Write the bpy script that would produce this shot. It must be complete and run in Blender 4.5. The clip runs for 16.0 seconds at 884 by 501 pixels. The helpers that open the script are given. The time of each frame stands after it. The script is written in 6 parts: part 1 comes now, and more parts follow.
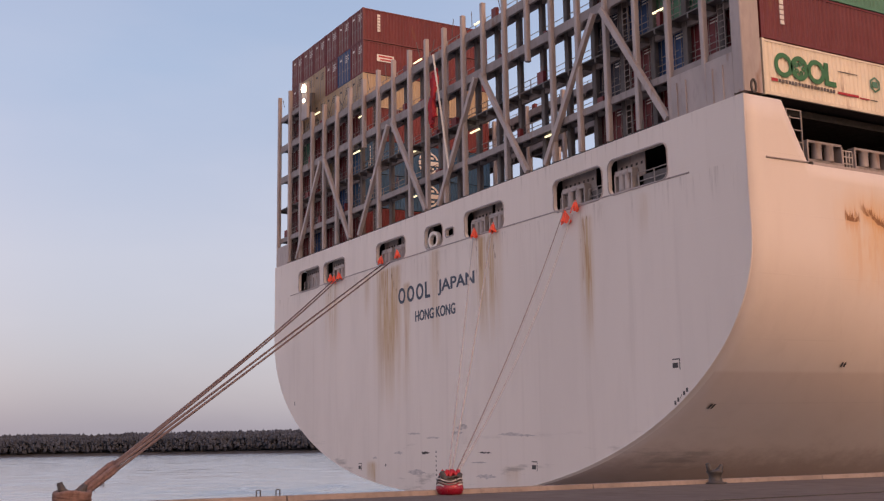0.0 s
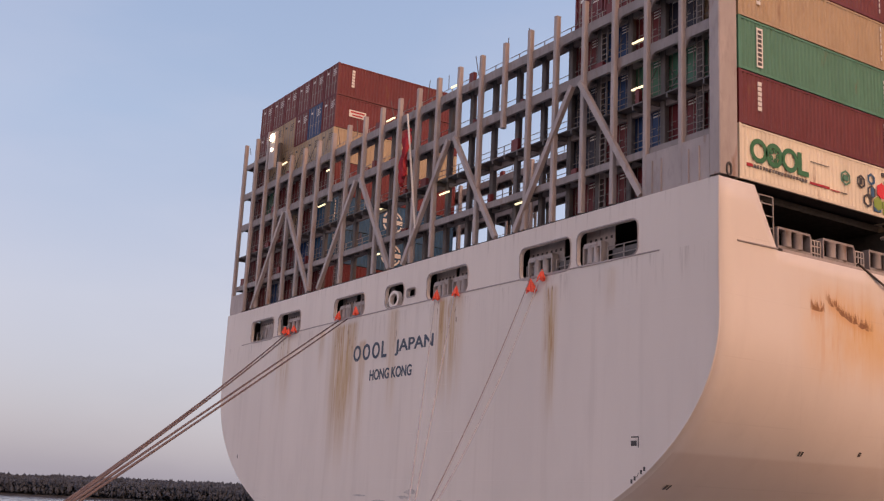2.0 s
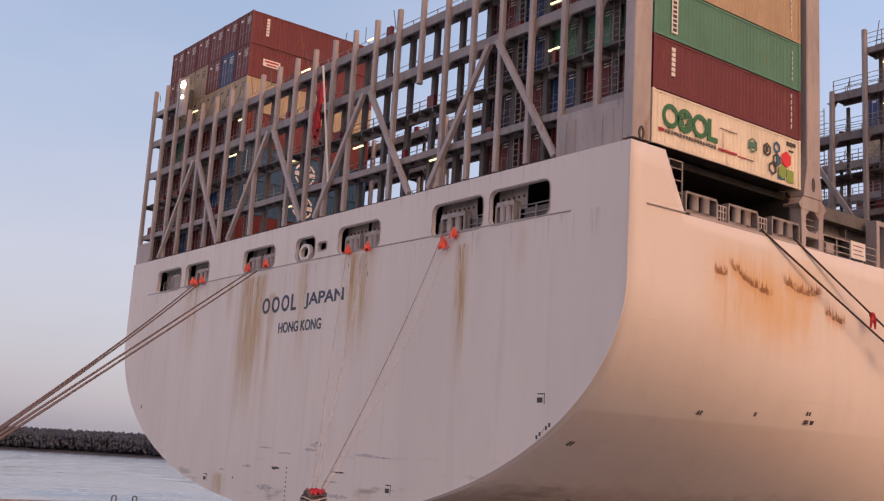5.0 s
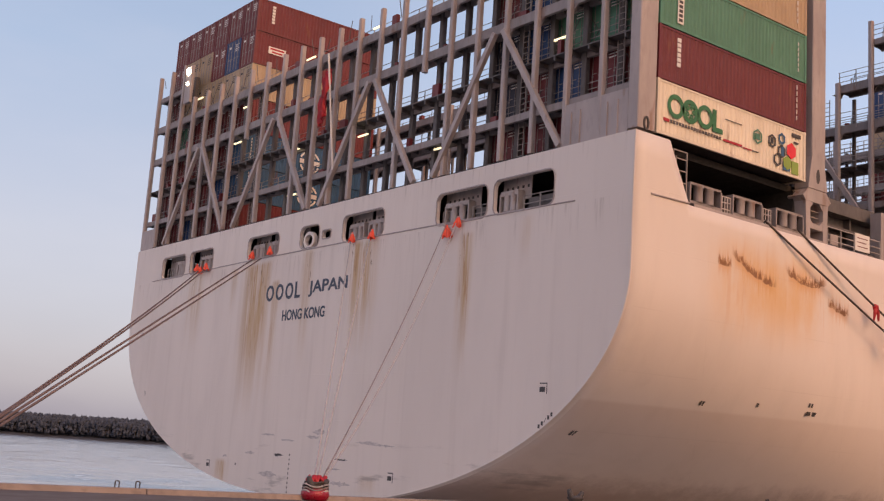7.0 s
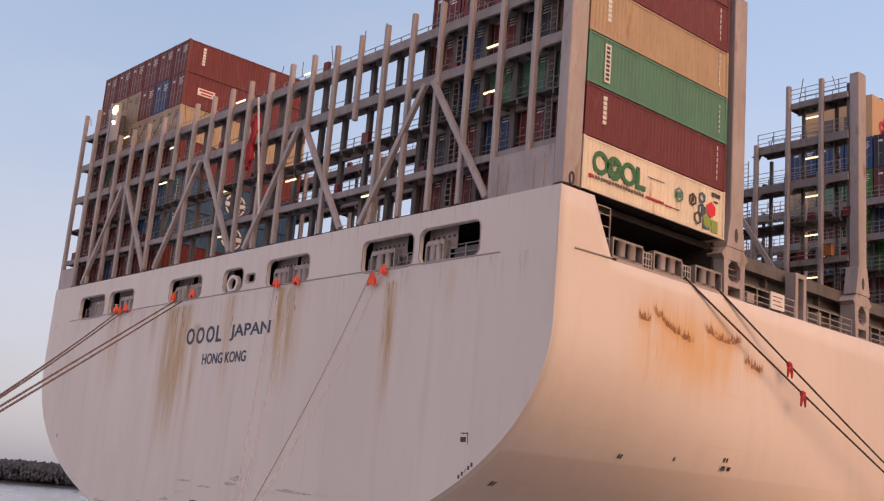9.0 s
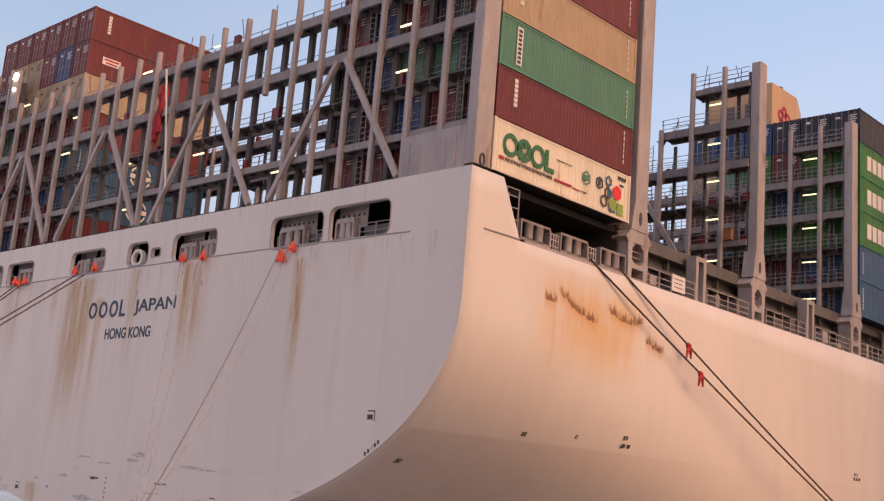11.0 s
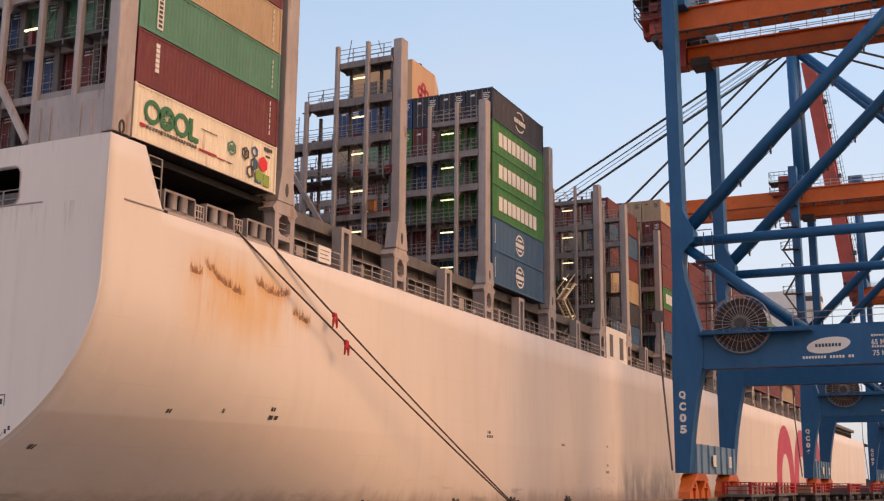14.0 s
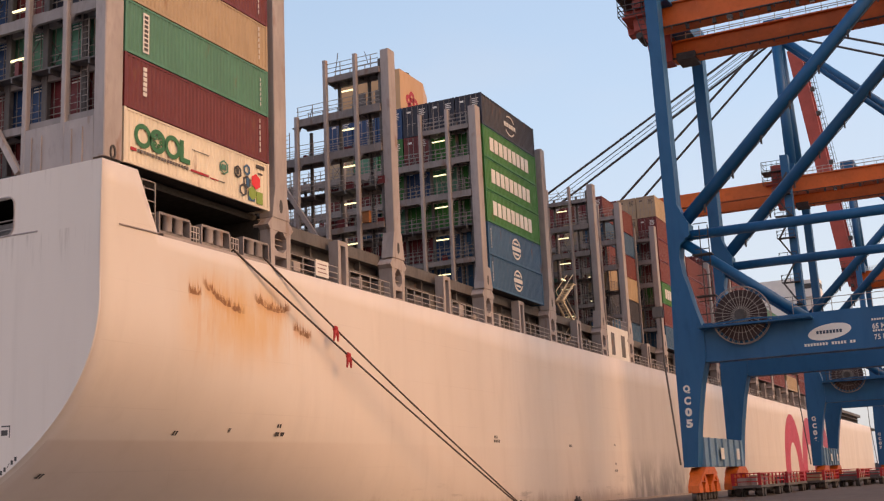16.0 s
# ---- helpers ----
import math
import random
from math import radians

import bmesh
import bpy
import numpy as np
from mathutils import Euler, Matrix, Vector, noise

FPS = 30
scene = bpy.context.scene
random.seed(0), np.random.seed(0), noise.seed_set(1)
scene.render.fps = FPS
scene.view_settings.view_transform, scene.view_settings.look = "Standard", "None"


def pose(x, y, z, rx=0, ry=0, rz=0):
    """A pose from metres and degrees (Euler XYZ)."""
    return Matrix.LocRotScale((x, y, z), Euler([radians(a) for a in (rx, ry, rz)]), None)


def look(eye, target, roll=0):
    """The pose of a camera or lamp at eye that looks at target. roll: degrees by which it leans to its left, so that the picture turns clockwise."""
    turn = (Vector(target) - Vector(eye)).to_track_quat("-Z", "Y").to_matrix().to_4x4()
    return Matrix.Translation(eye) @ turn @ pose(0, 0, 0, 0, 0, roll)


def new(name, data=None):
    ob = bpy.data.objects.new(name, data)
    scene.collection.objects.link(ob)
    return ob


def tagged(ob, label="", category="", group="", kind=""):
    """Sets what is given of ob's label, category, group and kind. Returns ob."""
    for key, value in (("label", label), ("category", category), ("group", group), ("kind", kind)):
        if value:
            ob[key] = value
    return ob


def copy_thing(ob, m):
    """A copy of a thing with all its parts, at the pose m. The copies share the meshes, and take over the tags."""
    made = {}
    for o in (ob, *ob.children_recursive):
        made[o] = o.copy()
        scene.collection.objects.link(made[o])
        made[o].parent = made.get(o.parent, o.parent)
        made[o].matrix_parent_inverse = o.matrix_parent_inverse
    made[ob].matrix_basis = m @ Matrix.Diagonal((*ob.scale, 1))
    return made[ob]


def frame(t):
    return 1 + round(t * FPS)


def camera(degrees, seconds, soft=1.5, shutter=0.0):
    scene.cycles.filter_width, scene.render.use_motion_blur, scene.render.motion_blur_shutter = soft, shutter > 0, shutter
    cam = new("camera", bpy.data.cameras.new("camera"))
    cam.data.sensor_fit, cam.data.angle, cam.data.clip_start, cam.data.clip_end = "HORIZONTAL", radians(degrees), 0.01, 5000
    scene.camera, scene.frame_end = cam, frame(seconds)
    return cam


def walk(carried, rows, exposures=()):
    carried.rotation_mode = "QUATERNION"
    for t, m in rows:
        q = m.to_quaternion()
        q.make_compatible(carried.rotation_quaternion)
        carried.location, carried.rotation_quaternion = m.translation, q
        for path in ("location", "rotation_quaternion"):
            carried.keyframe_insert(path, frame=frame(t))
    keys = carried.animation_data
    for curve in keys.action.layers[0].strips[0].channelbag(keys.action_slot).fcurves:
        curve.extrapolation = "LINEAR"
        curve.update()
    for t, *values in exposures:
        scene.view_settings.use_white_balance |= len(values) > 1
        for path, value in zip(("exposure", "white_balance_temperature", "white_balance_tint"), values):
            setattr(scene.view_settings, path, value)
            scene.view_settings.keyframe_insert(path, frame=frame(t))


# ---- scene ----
# camera: seconds, place, heading to the left of the ship's axis, tilt up, roll
FOV = 42.77
ROWS = [
    (0.0, 66.33, -37.86, 1.81, 59.90, 9.70, -0.88),
    (0.5, 66.02, -37.95, 1.81, 58.33, 10.10, -0.36),
    (1.0, 65.77, -38.12, 1.80, 56.78, 11.13, 0.98),
    (1.5, 65.50, -38.23, 1.80, 56.60, 12.36, 2.39),
    (2.0, 65.30, -38.25, 1.80, 57.35, 12.94, 2.87),
    (2.5, 65.26, -38.26, 1.80, 57.66, 12.81, 2.84),
    (3.0, 65.20, -38.31, 1.81, 56.92, 12.45, 2.82),
    (3.5, 65.25, -38.38, 1.82, 55.70, 12.17, 2.78),
    (4.0, 65.25, -38.40, 1.83, 53.82, 11.88, 2.74),
    (4.2, 65.21, -38.41, 1.83, 53.09, 11.64, 2.74),
    (6.5, 65.30, -38.46, 1.82, 52.80, 10.26, 4.08),
    (7.0, 65.30, -38.46, 1.81, 52.71, 10.33, 3.90),
    (7.5, 65.32, -38.48, 1.82, 52.29, 10.75, 4.01),
    (8.0, 65.41, -38.53, 1.81, 51.59, 11.58, 4.16),
    (8.5, 65.39, -38.60, 1.82, 50.42, 12.50, 4.48),
    (9.0, 65.41, -38.66, 1.83, 48.96, 13.01, 4.75),
    (11.5, 65.53, -39.14, 1.94, 41.82, 11.56, 4.49),
    (12.0, 65.58, -39.23, 1.96, 38.84, 10.96, 4.34),
    (12.5, 65.49, -39.19, 1.96, 35.18, 10.63, 4.10),
    (13.0, 65.38, -39.04, 1.97, 31.47, 10.74, 3.26),
    (13.5, 65.29, -38.86, 1.98, 28.13, 11.23, 1.87),
    (14.0, 65.24, -38.74, 1.99, 25.72, 11.54, 0.52),
    (14.5, 65.24, -38.73, 1.99, 24.46, 11.64, -0.58),
    (15.0, 65.25, -38.75, 2.00, 24.20, 11.69, -1.45),
    (15.5, 65.27, -38.76, 2.00, 24.74, 11.83, -2.21),
    (16.0, 65.29, -38.80, 2.00, 25.56, 11.90, -2.60),
]
cam = camera(FOV, 16.0, 1.25)


def aim(x, y, z, yaw, tilt, roll):
    return pose(x, y, z) @ pose(0, 0, 0, 0, 0, yaw) @ pose(0, 0, 0, 90 + tilt) @ pose(0, 0, 0, 0, 0, roll)


walk(cam, [(t, aim(x, y, z, a, b, c)) for t, x, y, z, a, b, c in ROWS], [(0.0, 0.23, 7250, 19.5), (4.0, 0.25, 7200, 20), (7.0, 0.31, 7350, 18.5), (9.0, 0.33, 7350, 18), (11.5, 0.42, 7350, 17), (13.5, 0.47, 7500, 12.5), (16.0, 0.45, 7500, 10.5)])

# ---- light: dusk sky and the broad glow of the sun that has just gone down ----
SUN_TO = Vector((0.92, 0.06, 0.70)).normalized()
world = bpy.data.worlds.new("dusk_sky")
scene.world = world
world.use_nodes = True
wn, wl = world.node_tree.nodes, world.node_tree.links
sky = wn.new("ShaderNodeTexSky")
sky.sky_type, sky.sun_disc = "NISHITA", False
sky.sun_elevation = math.asin(SUN_TO.z)
sky.sun_rotation = math.atan2(SUN_TO.x, SUN_TO.y)
sky.air_density, sky.dust_density, sky.ozone_density = 1.0, 3.0, 1.0
wn["Background"].inputs["Strength"].default_value = 0.05
wl.new(sky.outputs[0], wn["Background"].inputs[0])
# thin dusk haze over the clear sky: lilac low down, pale blue above, the same all round
coord = wn.new("ShaderNodeTexCoord")
split = wn.new("ShaderNodeSeparateXYZ")
wl.new(coord.outputs["Generated"], split.inputs[0])
haze = wn.new("ShaderNodeValToRGB")
for k, (at, col) in enumerate(((0.0, (0.272, 0.274, 0.358)), (0.06, (0.322, 0.326, 0.415)), (0.16, (0.368, 0.398, 0.485)), (0.32, (0.275, 0.385, 0.545)), (0.6, (0.21, 0.325, 0.53)), (1.0, (0.16, 0.27, 0.49)))):
    e = haze.color_ramp.elements[k] if k < 2 else haze.color_ramp.elements.new(at)
    e.position, e.color = at, (*col, 1)
wl.new(split.outputs[2], haze.inputs[0])
# the sky ahead, away from the pink belt opposite the sun, is clearer and bluer
clear = wn.new("ShaderNodeValToRGB")
for k, (at, col) in enumerate(((0.0, (0.48, 0.49, 0.57)), (0.10, (0.49, 0.55, 0.67)), (0.30, (0.38, 0.52, 0.74)), (0.6, (0.26, 0.42, 0.70)), (1.0, (0.16, 0.27, 0.49)))):
    e = clear.color_ramp.elements[k] if k < 2 else clear.color_ramp.elements.new(at)
    e.position, e.color = at, (*col, 1)
wl.new(split.outputs[2], clear.inputs[0])
ahead = wn.new("ShaderNodeMapRange")
ahead.interpolation_type = "SMOOTHSTEP"
ahead.inputs[1].default_value, ahead.inputs[2].default_value = 0.35, 0.98
wl.new(split.outputs[1], ahead.inputs[0])
blend = wn.new("ShaderNodeMix")
blend.data_type = "RGBA"
wl.new(ahead.outputs[0], blend.inputs[0])
wl.new(haze.outputs[0], blend.inputs[6])
wl.new(clear.outputs[0], blend.inputs[7])
# astern the afterglow spreads pink round the horizon
glow = wn.new("ShaderNodeValToRGB")
for k, (at, col) in enumerate(((0.0, (0.66, 0.475, 0.475)), (0.16, (0.725, 0.57, 0.58)), (0.32, (0.53, 0.52, 0.62)), (0.6, (0.26, 0.36, 0.56)), (1.0, (0.16, 0.27, 0.49)))):
    e = glow.color_ramp.elements[k] if k < 2 else glow.color_ramp.elements.new(at)
    e.position, e.color = at, (*col, 1)
wl.new(split.outputs[2], glow.inputs[0])
astern = wn.new("ShaderNodeMapRange")
astern.interpolation_type = "SMOOTHSTEP"
astern.inputs[1].default_value, astern.inputs[2].default_value = 0.25, -0.35
wl.new(split.outputs[1], astern.inputs[0])
round_ = wn.new("ShaderNodeMix")
round_.data_type = "RGBA"
wl.new(astern.outputs[0], round_.inputs[0])
wl.new(blend.outputs[2], round_.inputs[6])
wl.new(glow.outputs[0], round_.inputs[7])
# towards the set sun the low sky is orange
west = wn.new("ShaderNodeValToRGB")
for k, (at, col) in enumerate(((0.0, (0.42, 0.17, 0.06)), (0.18, (1.0, 0.50, 0.20)), (0.36, (0.70, 0.48, 0.36)), (0.65, (0.30, 0.36, 0.50)), (1.0, (0.16, 0.27, 0.49)))):
    e = west.color_ramp.elements[k] if k < 2 else west.color_ramp.elements.new(at)
    e.position, e.color = at, (*col, 1)
wl.new(split.outputs[2], west.inputs[0])
sunward = wn.new("ShaderNodeMapRange")
sunward.interpolation_type = "SMOOTHSTEP"
sunward.inputs[1].default_value, sunward.inputs[2].default_value = 0.38, 0.9
wl.new(split.outputs[0], sunward.inputs[0])
dusk = wn.new("ShaderNodeMix")
dusk.data_type = "RGBA"
wl.new(sunward.outputs[0], dusk.inputs[0])
wl.new(round_.outputs[2], dusk.inputs[6])
wl.new(west.outputs[0], dusk.inputs[7])
wisp_map = wn.new("ShaderNodeMapping")
wisp_map.inputs["Scale"].default_value = (1.0, 1.0, 3.2)
wl.new(coord.outputs["Generated"], wisp_map.inputs[0])
wisp = wn.new("ShaderNodeTexNoise")
wisp.inputs["Scale"].default_value, wisp.inputs["Detail"].default_value, wisp.inputs["Roughness"].default_value = 3.4, 5, 0.5
wl.new(wisp_map.outputs[0], wisp.inputs["Vector"])
thin = wn.new("ShaderNodeMapRange")
thin.interpolation_type = "SMOOTHSTEP"
for i, v in enumerate((0.42, 0.72, 0.0, 0.16)):
    thin.inputs[i + 1].default_value = v
wl.new(wisp.outputs["Fac"], thin.inputs[0])
cloud = wn.new("ShaderNodeMix")
cloud.data_type = "RGBA"
cloud.inputs[7].default_value = (0.52, 0.53, 0.60, 1)
wl.new(thin.outputs[0], cloud.inputs[0])
wl.new(dusk.outputs[2], cloud.inputs[6])
hazy = wn.new("ShaderNodeBackground")
hazy.inputs[1].default_value = 0.82
wl.new(cloud.outputs[2], hazy.inputs[0])
both = wn.new("ShaderNodeAddShader")
wl.new(wn["Background"].outputs[0], both.inputs[0])
wl.new(hazy.outputs[0], both.inputs[1])
wl.new(both.outputs[0], wn["World Output"].inputs[0])
sun = new("sun", bpy.data.lights.new("sun", "SUN"))
sun.data.energy, sun.data.angle, sun.data.color = 1.10, radians(30), (1.0, 0.425, 0.105)
sun.matrix_world = look(SUN_TO * 400, (0, 0, 0))


# ---- materials ----
def material(name, col, rough=0.55, metal=0.0, var=0.12, size=2.0, bump=0.02, rust=0.0, streak=1.0, emit=0.0, dirt=None, per=0.0):
    """Painted or raw surface: large and small mottling, rust blooms, fine relief. streak stretches the stains downwards."""
    m = bpy.data.materials.new(name)
    m.use_nodes = True
    n, l = m.node_tree.nodes, m.node_tree.links
    b = n["Principled BSDF"]
    b.inputs["Roughness"].default_value, b.inputs["Metallic"].default_value = rough, metal
    geo = n.new("ShaderNodeNewGeometry")
    mp = n.new("ShaderNodeMapping")
    mp.inputs["Scale"].default_value = (1, 1, 1 / streak)
    l.new(geo.outputs["Position"], mp.inputs["Vector"])

    def noise_node(scale, detail):
        t = n.new("ShaderNodeTexNoise")
        t.inputs["Scale"].default_value, t.inputs["Detail"].default_value = scale, detail
        l.new(mp.outputs[0], t.inputs["Vector"])
        return t.outputs["Fac"]

    def span(src, a, c, lo, hi):
        t = n.new("ShaderNodeMapRange")
        for i, v in enumerate((a, c, lo, hi)):
            t.inputs[i + 1].default_value = v
        l.new(src, t.inputs[0])
        return t.outputs[0]

    def mix(fac, a, c):
        t = n.new("ShaderNodeMix")
        t.data_type = "RGBA"
        for sock, v in ((t.inputs[0], fac), (t.inputs[6], a), (t.inputs[7], c)):
            if isinstance(v, (tuple, float, int)):
                sock.default_value = (*v, 1) if isinstance(v, tuple) else v
            else:
                l.new(v, sock)
        return t.outputs[2]

    big, fine = noise_node(1 / size, 4), noise_node(6 / size, 8)
    dark = tuple(c * (1 - 1.6 * var) for c in col) if dirt is None else dirt
    pale = tuple(min(1, c * (1 + 0.5 * var)) for c in col)
    c1 = mix(span(big, 0.35, 0.7, 0, 1), pale, tuple(c * (1 - var) for c in col))
    c2 = mix(span(fine, 0.5, 0.8, 0, 0.7), c1, dark)
    if per:
        info = n.new("ShaderNodeObjectInfo")
        c2 = mix(span(info.outputs["Random"], 0, 1, 0, per), c2, tuple(c * 0.55 for c in col))
    if rust:
        r = noise_node(1.7 / size, 10)
        c2 = mix(span(r, 0.66 - 0.12 * rust, 0.74, 0, min(1, 0.5 + rust * 0.5)), c2, (0.20, 0.075, 0.025))
    l.new(c2, b.inputs["Base Color"])
    l.new(span(fine, 0.3, 0.8, max(0.05, rough - 0.1), min(1, rough + 0.15)), b.inputs["Roughness"])
    if bump:
        bp = n.new("ShaderNodeBump")
        bp.inputs["Strength"].default_value, bp.inputs["Distance"].default_value = 0.6, bump
        l.new(fine, bp.inputs["Height"])
        l.new(bp.outputs[0], b.inputs["Normal"])
    if emit:
        b.inputs["Emission Color"].default_value = (*col, 1)
        b.inputs["Emission Strength"].default_value = emit
    return m


def hull_material():
    """Pale ship paint with plate seams, thin run-off streaks, and rust where the scuppers and hawse ports weep."""
    m = material("hull_paint", (0.755, 0.682, 0.62), 0.5, var=0.06, size=9, bump=0.012, streak=4)
    n, l = m.node_tree.nodes, m.node_tree.links
    b = n["Principled BSDF"]
    base = b.inputs["Base Color"].links[0].from_socket
    geo = n.new("ShaderNodeNewGeometry")
    sep = n.new("ShaderNodeSeparateXYZ")
    l.new(geo.outputs["Position"], sep.inputs[0])

    def math_node(op, a, c=None, d=None):
        t = n.new("ShaderNodeMath")
        t.operation = op
        for i, v in enumerate((a, c, d)):
            if v is None:
                continue
            if isinstance(v, (int, float)):
                t.inputs[i].default_value = v
            else:
                l.new(v, t.inputs[i])
        return t.outputs[0]

    def ramp(v, a, c):
        t = n.new("ShaderNodeMapRange")
        t.interpolation_type = "SMOOTHSTEP"
        t.inputs[1].default_value, t.inputs[2].default_value = a, c
        l.new(v, t.inputs[0])
        return t.outputs[0]

    def tex(sx, sy, sz, scale, detail=6, rough=0.6):
        mp = n.new("ShaderNodeMapping")
        mp.inputs["Scale"].default_value = (sx, sy, sz)
        l.new(geo.outputs["Position"], mp.inputs[0])
        t = n.new("ShaderNodeTexNoise")
        t.inputs["Scale"].default_value, t.inputs["Detail"].default_value, t.inputs["Roughness"].default_value = scale, detail, rough
        l.new(mp.outputs[0], t.inputs["Vector"])
        return t.outputs["Fac"]

    def over(fac, a, col):
        t = n.new("ShaderNodeMix")
        t.data_type = "RGBA"
        l.new(fac, t.inputs[0])
        l.new(a, t.inputs[6])
        t.inputs[7].default_value = (*col, 1)
        return t.outputs[2]

    x, y, z = sep.outputs
    stern = math_node("LESS_THAN", y, 0.3)
    runs = tex(1, 1, 0.05, 1.4)
    fine_runs = tex(1, 1, 0.08, 5.0)
    total = None
    # weeping ports on the stern: place across, width, top, length, strength
    for cx, wide, top, long, much in ((-6.9, 1.9, 14.7, 12, 1.0), (-4.2, 0.7, 13.2, 10, 0.7), (6.6, 1.5, 14.9, 8, 0.95), (17.0, 0.55, 14.2, 9, 1.0), (-17.0, 1.1, 14.8, 7, 0.6),
                                      (-10.4, 0.5, 14.6, 4, 0.5), (0.0, 0.7, 15.0, 9, 0.6), (22.0, 0.5, 14.6, 3, 0.3), (-9.6, 0.9, 0.6, 2.5, 0.8), (9.0, 0.8, 0.4, 1.5, 0.4)):
        across = math_node("SUBTRACT", 1.0, ramp(math_node("ABSOLUTE", math_node("SUBTRACT", x, cx)), wide * 0.3, wide * 1.5))
        down = math_node("MULTIPLY", ramp(z, top - long, top - long * 0.25), math_node("SUBTRACT", 1.0, ramp(z, top - 0.3, top + 0.15)))
        one = math_node("MULTIPLY", math_node("MULTIPLY", across, down), much)
        total = one if total is None else math_node("MAXIMUM", total, one)
    total = math_node("MULTIPLY", total, stern)
    wash = math_node("MULTIPLY", total, ramp(runs, 0.32, 0.62))
    col = over(math_node("MULTIPLY", wash, 0.88), base, (0.50, 0.31, 0.12))
    bloom = math_node("MULTIPLY", math_node("MULTIPLY", total, total), ramp(fine_runs, 0.50, 0.66))
    col = over(math_node("MULTIPLY", bloom, 0.75), col, (0.42, 0.19, 0.05))
    # dark scabs high up where the wet lines rub
    rub = math_node("MULTIPLY", math_node("MULTIPLY", ramp(total, 0.25, 0.6), ramp(z, 11.8, 13.4)), ramp(tex(1, 1, 0.3, 3.2, 8, 0.7), 0.585, 0.63))
    col = over(math_node("MULTIPLY", rub, 0.8), col, (0.16, 0.075, 0.03))
    # thin grime runs from the top edge and below the strake, and faint ones everywhere
    lip = math_node("MAXIMUM", math_node("MULTIPLY", ramp(z, 16.2, 17.8), 1.0), math_node("MULTIPLY", ramp(z, 12.6, 14.6), math_node("LESS_THAN", z, 14.72)))
    lip = math_node("MULTIPLY", math_node("MULTIPLY", lip, stern), ramp(tex(1, 1, 0.06, 3.0, 6, 0.7), 0.52, 0.70))
    col = over(math_node("MULTIPLY", lip, 0.45), col, (0.33, 0.27, 0.22))
    faint = ramp(tex(1, 1, 0.04, 1.1, 8, 0.65), 0.50, 0.75)
    col = over(math_node("MULTIPLY", faint, math_node("ADD", 0.09, math_node("MULTIPLY", stern, 0.11))), col, (0.50, 0.43, 0.37))
    # a chafed, rusting patch on the quay side below the fairleads
    side = math_node("GREATER_THAN", y, 0.4)
    patch = math_node("MULTIPLY", math_node("MULTIPLY", ramp(y, 4.4, 8.6), math_node("SUBTRACT", 1.0, ramp(y, 14.0, 17.5))),
                      math_node("MULTIPLY", ramp(z, 7.8, 11.4), math_node("SUBTRACT", 1.0, ramp(z, 12.4, 14.6))))
    patch = math_node("MULTIPLY", patch, side)
    col = over(math_node("MULTIPLY", math_node("MULTIPLY", patch, ramp(tex(1, 0.8, 0.3, 0.45, 7), 0.30, 0.66)), 0.74), col, (0.71, 0.41, 0.13))
    drip = math_node("MULTIPLY", patch, ramp(tex(1, 1, 0.07, 2.2, 6, 0.65), 0.54, 0.66))
    col = over(math_node("MULTIPLY", drip, 0.32), col, (0.62, 0.30, 0.075))
    # three scabbed crescents in it, each with ragged teeth above a lower lip
    tooth = math_node("ADD", 0.20, math_node("MULTIPLY", ramp(tex(0, 1, 0, 6.0, 6, 0.85), 0.40, 0.66), 0.50))
    for ya, yb, za, zb, dip in ((6.3, 7.4, 12.55, 12.5, 0.03), (7.5, 11.1, 13.15, 12.0, 0.28), (12.0, 15.6, 12.95, 12.72, 0.38), (15.8, 17.8, 11.65, 11.3, 0.08)):
        along = math_node("DIVIDE", math_node("SUBTRACT", y, ya), yb - ya)
        lip_z = math_node("ADD", math_node("ADD", za, math_node("MULTIPLY", along, zb - za)),
                          math_node("MULTIPLY", math_node("MULTIPLY", along, math_node("SUBTRACT", along, 1.0)), 4 * dip))
        rise = math_node("DIVIDE", math_node("SUBTRACT", z, math_node("SUBTRACT", lip_z, math_node("MULTIPLY", tex(0, 1, 0, 2.0, 4), 0.5))), tooth)
        body = math_node("MULTIPLY", ramp(rise, -0.10, 0.0), math_node("SUBTRACT", 1.0, ramp(rise, 0.82, 1.0)))
        span_ = math_node("MULTIPLY", math_node("MULTIPLY", ramp(along, -0.05, 0.12), math_node("SUBTRACT", 1.0, ramp(along, 0.85, 1.05))), side)
        body = math_node("MULTIPLY", math_node("MULTIPLY", body, span_), ramp(tex(1, 1, 0.4, 4.5, 8, 0.75), 0.40, 0.50))
        halo = math_node("MULTIPLY", math_node("MULTIPLY", ramp(rise, -1.8, 0.1), math_node("SUBTRACT", 1.0, ramp(rise, 0.5, 2.0))), span_)
        col = over(math_node("MULTIPLY", halo, 0.55), col, (0.62, 0.29, 0.07))
        col = over(math_node("MULTIPLY", body, 0.9), col, (0.21, 0.075, 0.016))
    # browner lower strakes below z 5, weaker further forward
    lower_brown = math_node("MULTIPLY", math_node("MULTIPLY", math_node("SUBTRACT", 1.0, ramp(z, 4.9, 5.1)), side), math_node("SUBTRACT", 1.0, math_node("MULTIPLY", ramp(y, 6.0, 30.0), 0.8)))
    col = over(math_node("MULTIPLY", lower_brown, 0.36), col, (0.52, 0.40, 0.33))
    # shade under the turn of the hull, painted as a ragged dark band
    hull_shade = math_node("MULTIPLY", math_node("SUBTRACT", 1.0, ramp(math_node("ADD", z, math_node("MULTIPLY", tex(1, 1, 0.3, 0.9, 7, 0.7), 2.4)), 1.2, 2.9)), side)
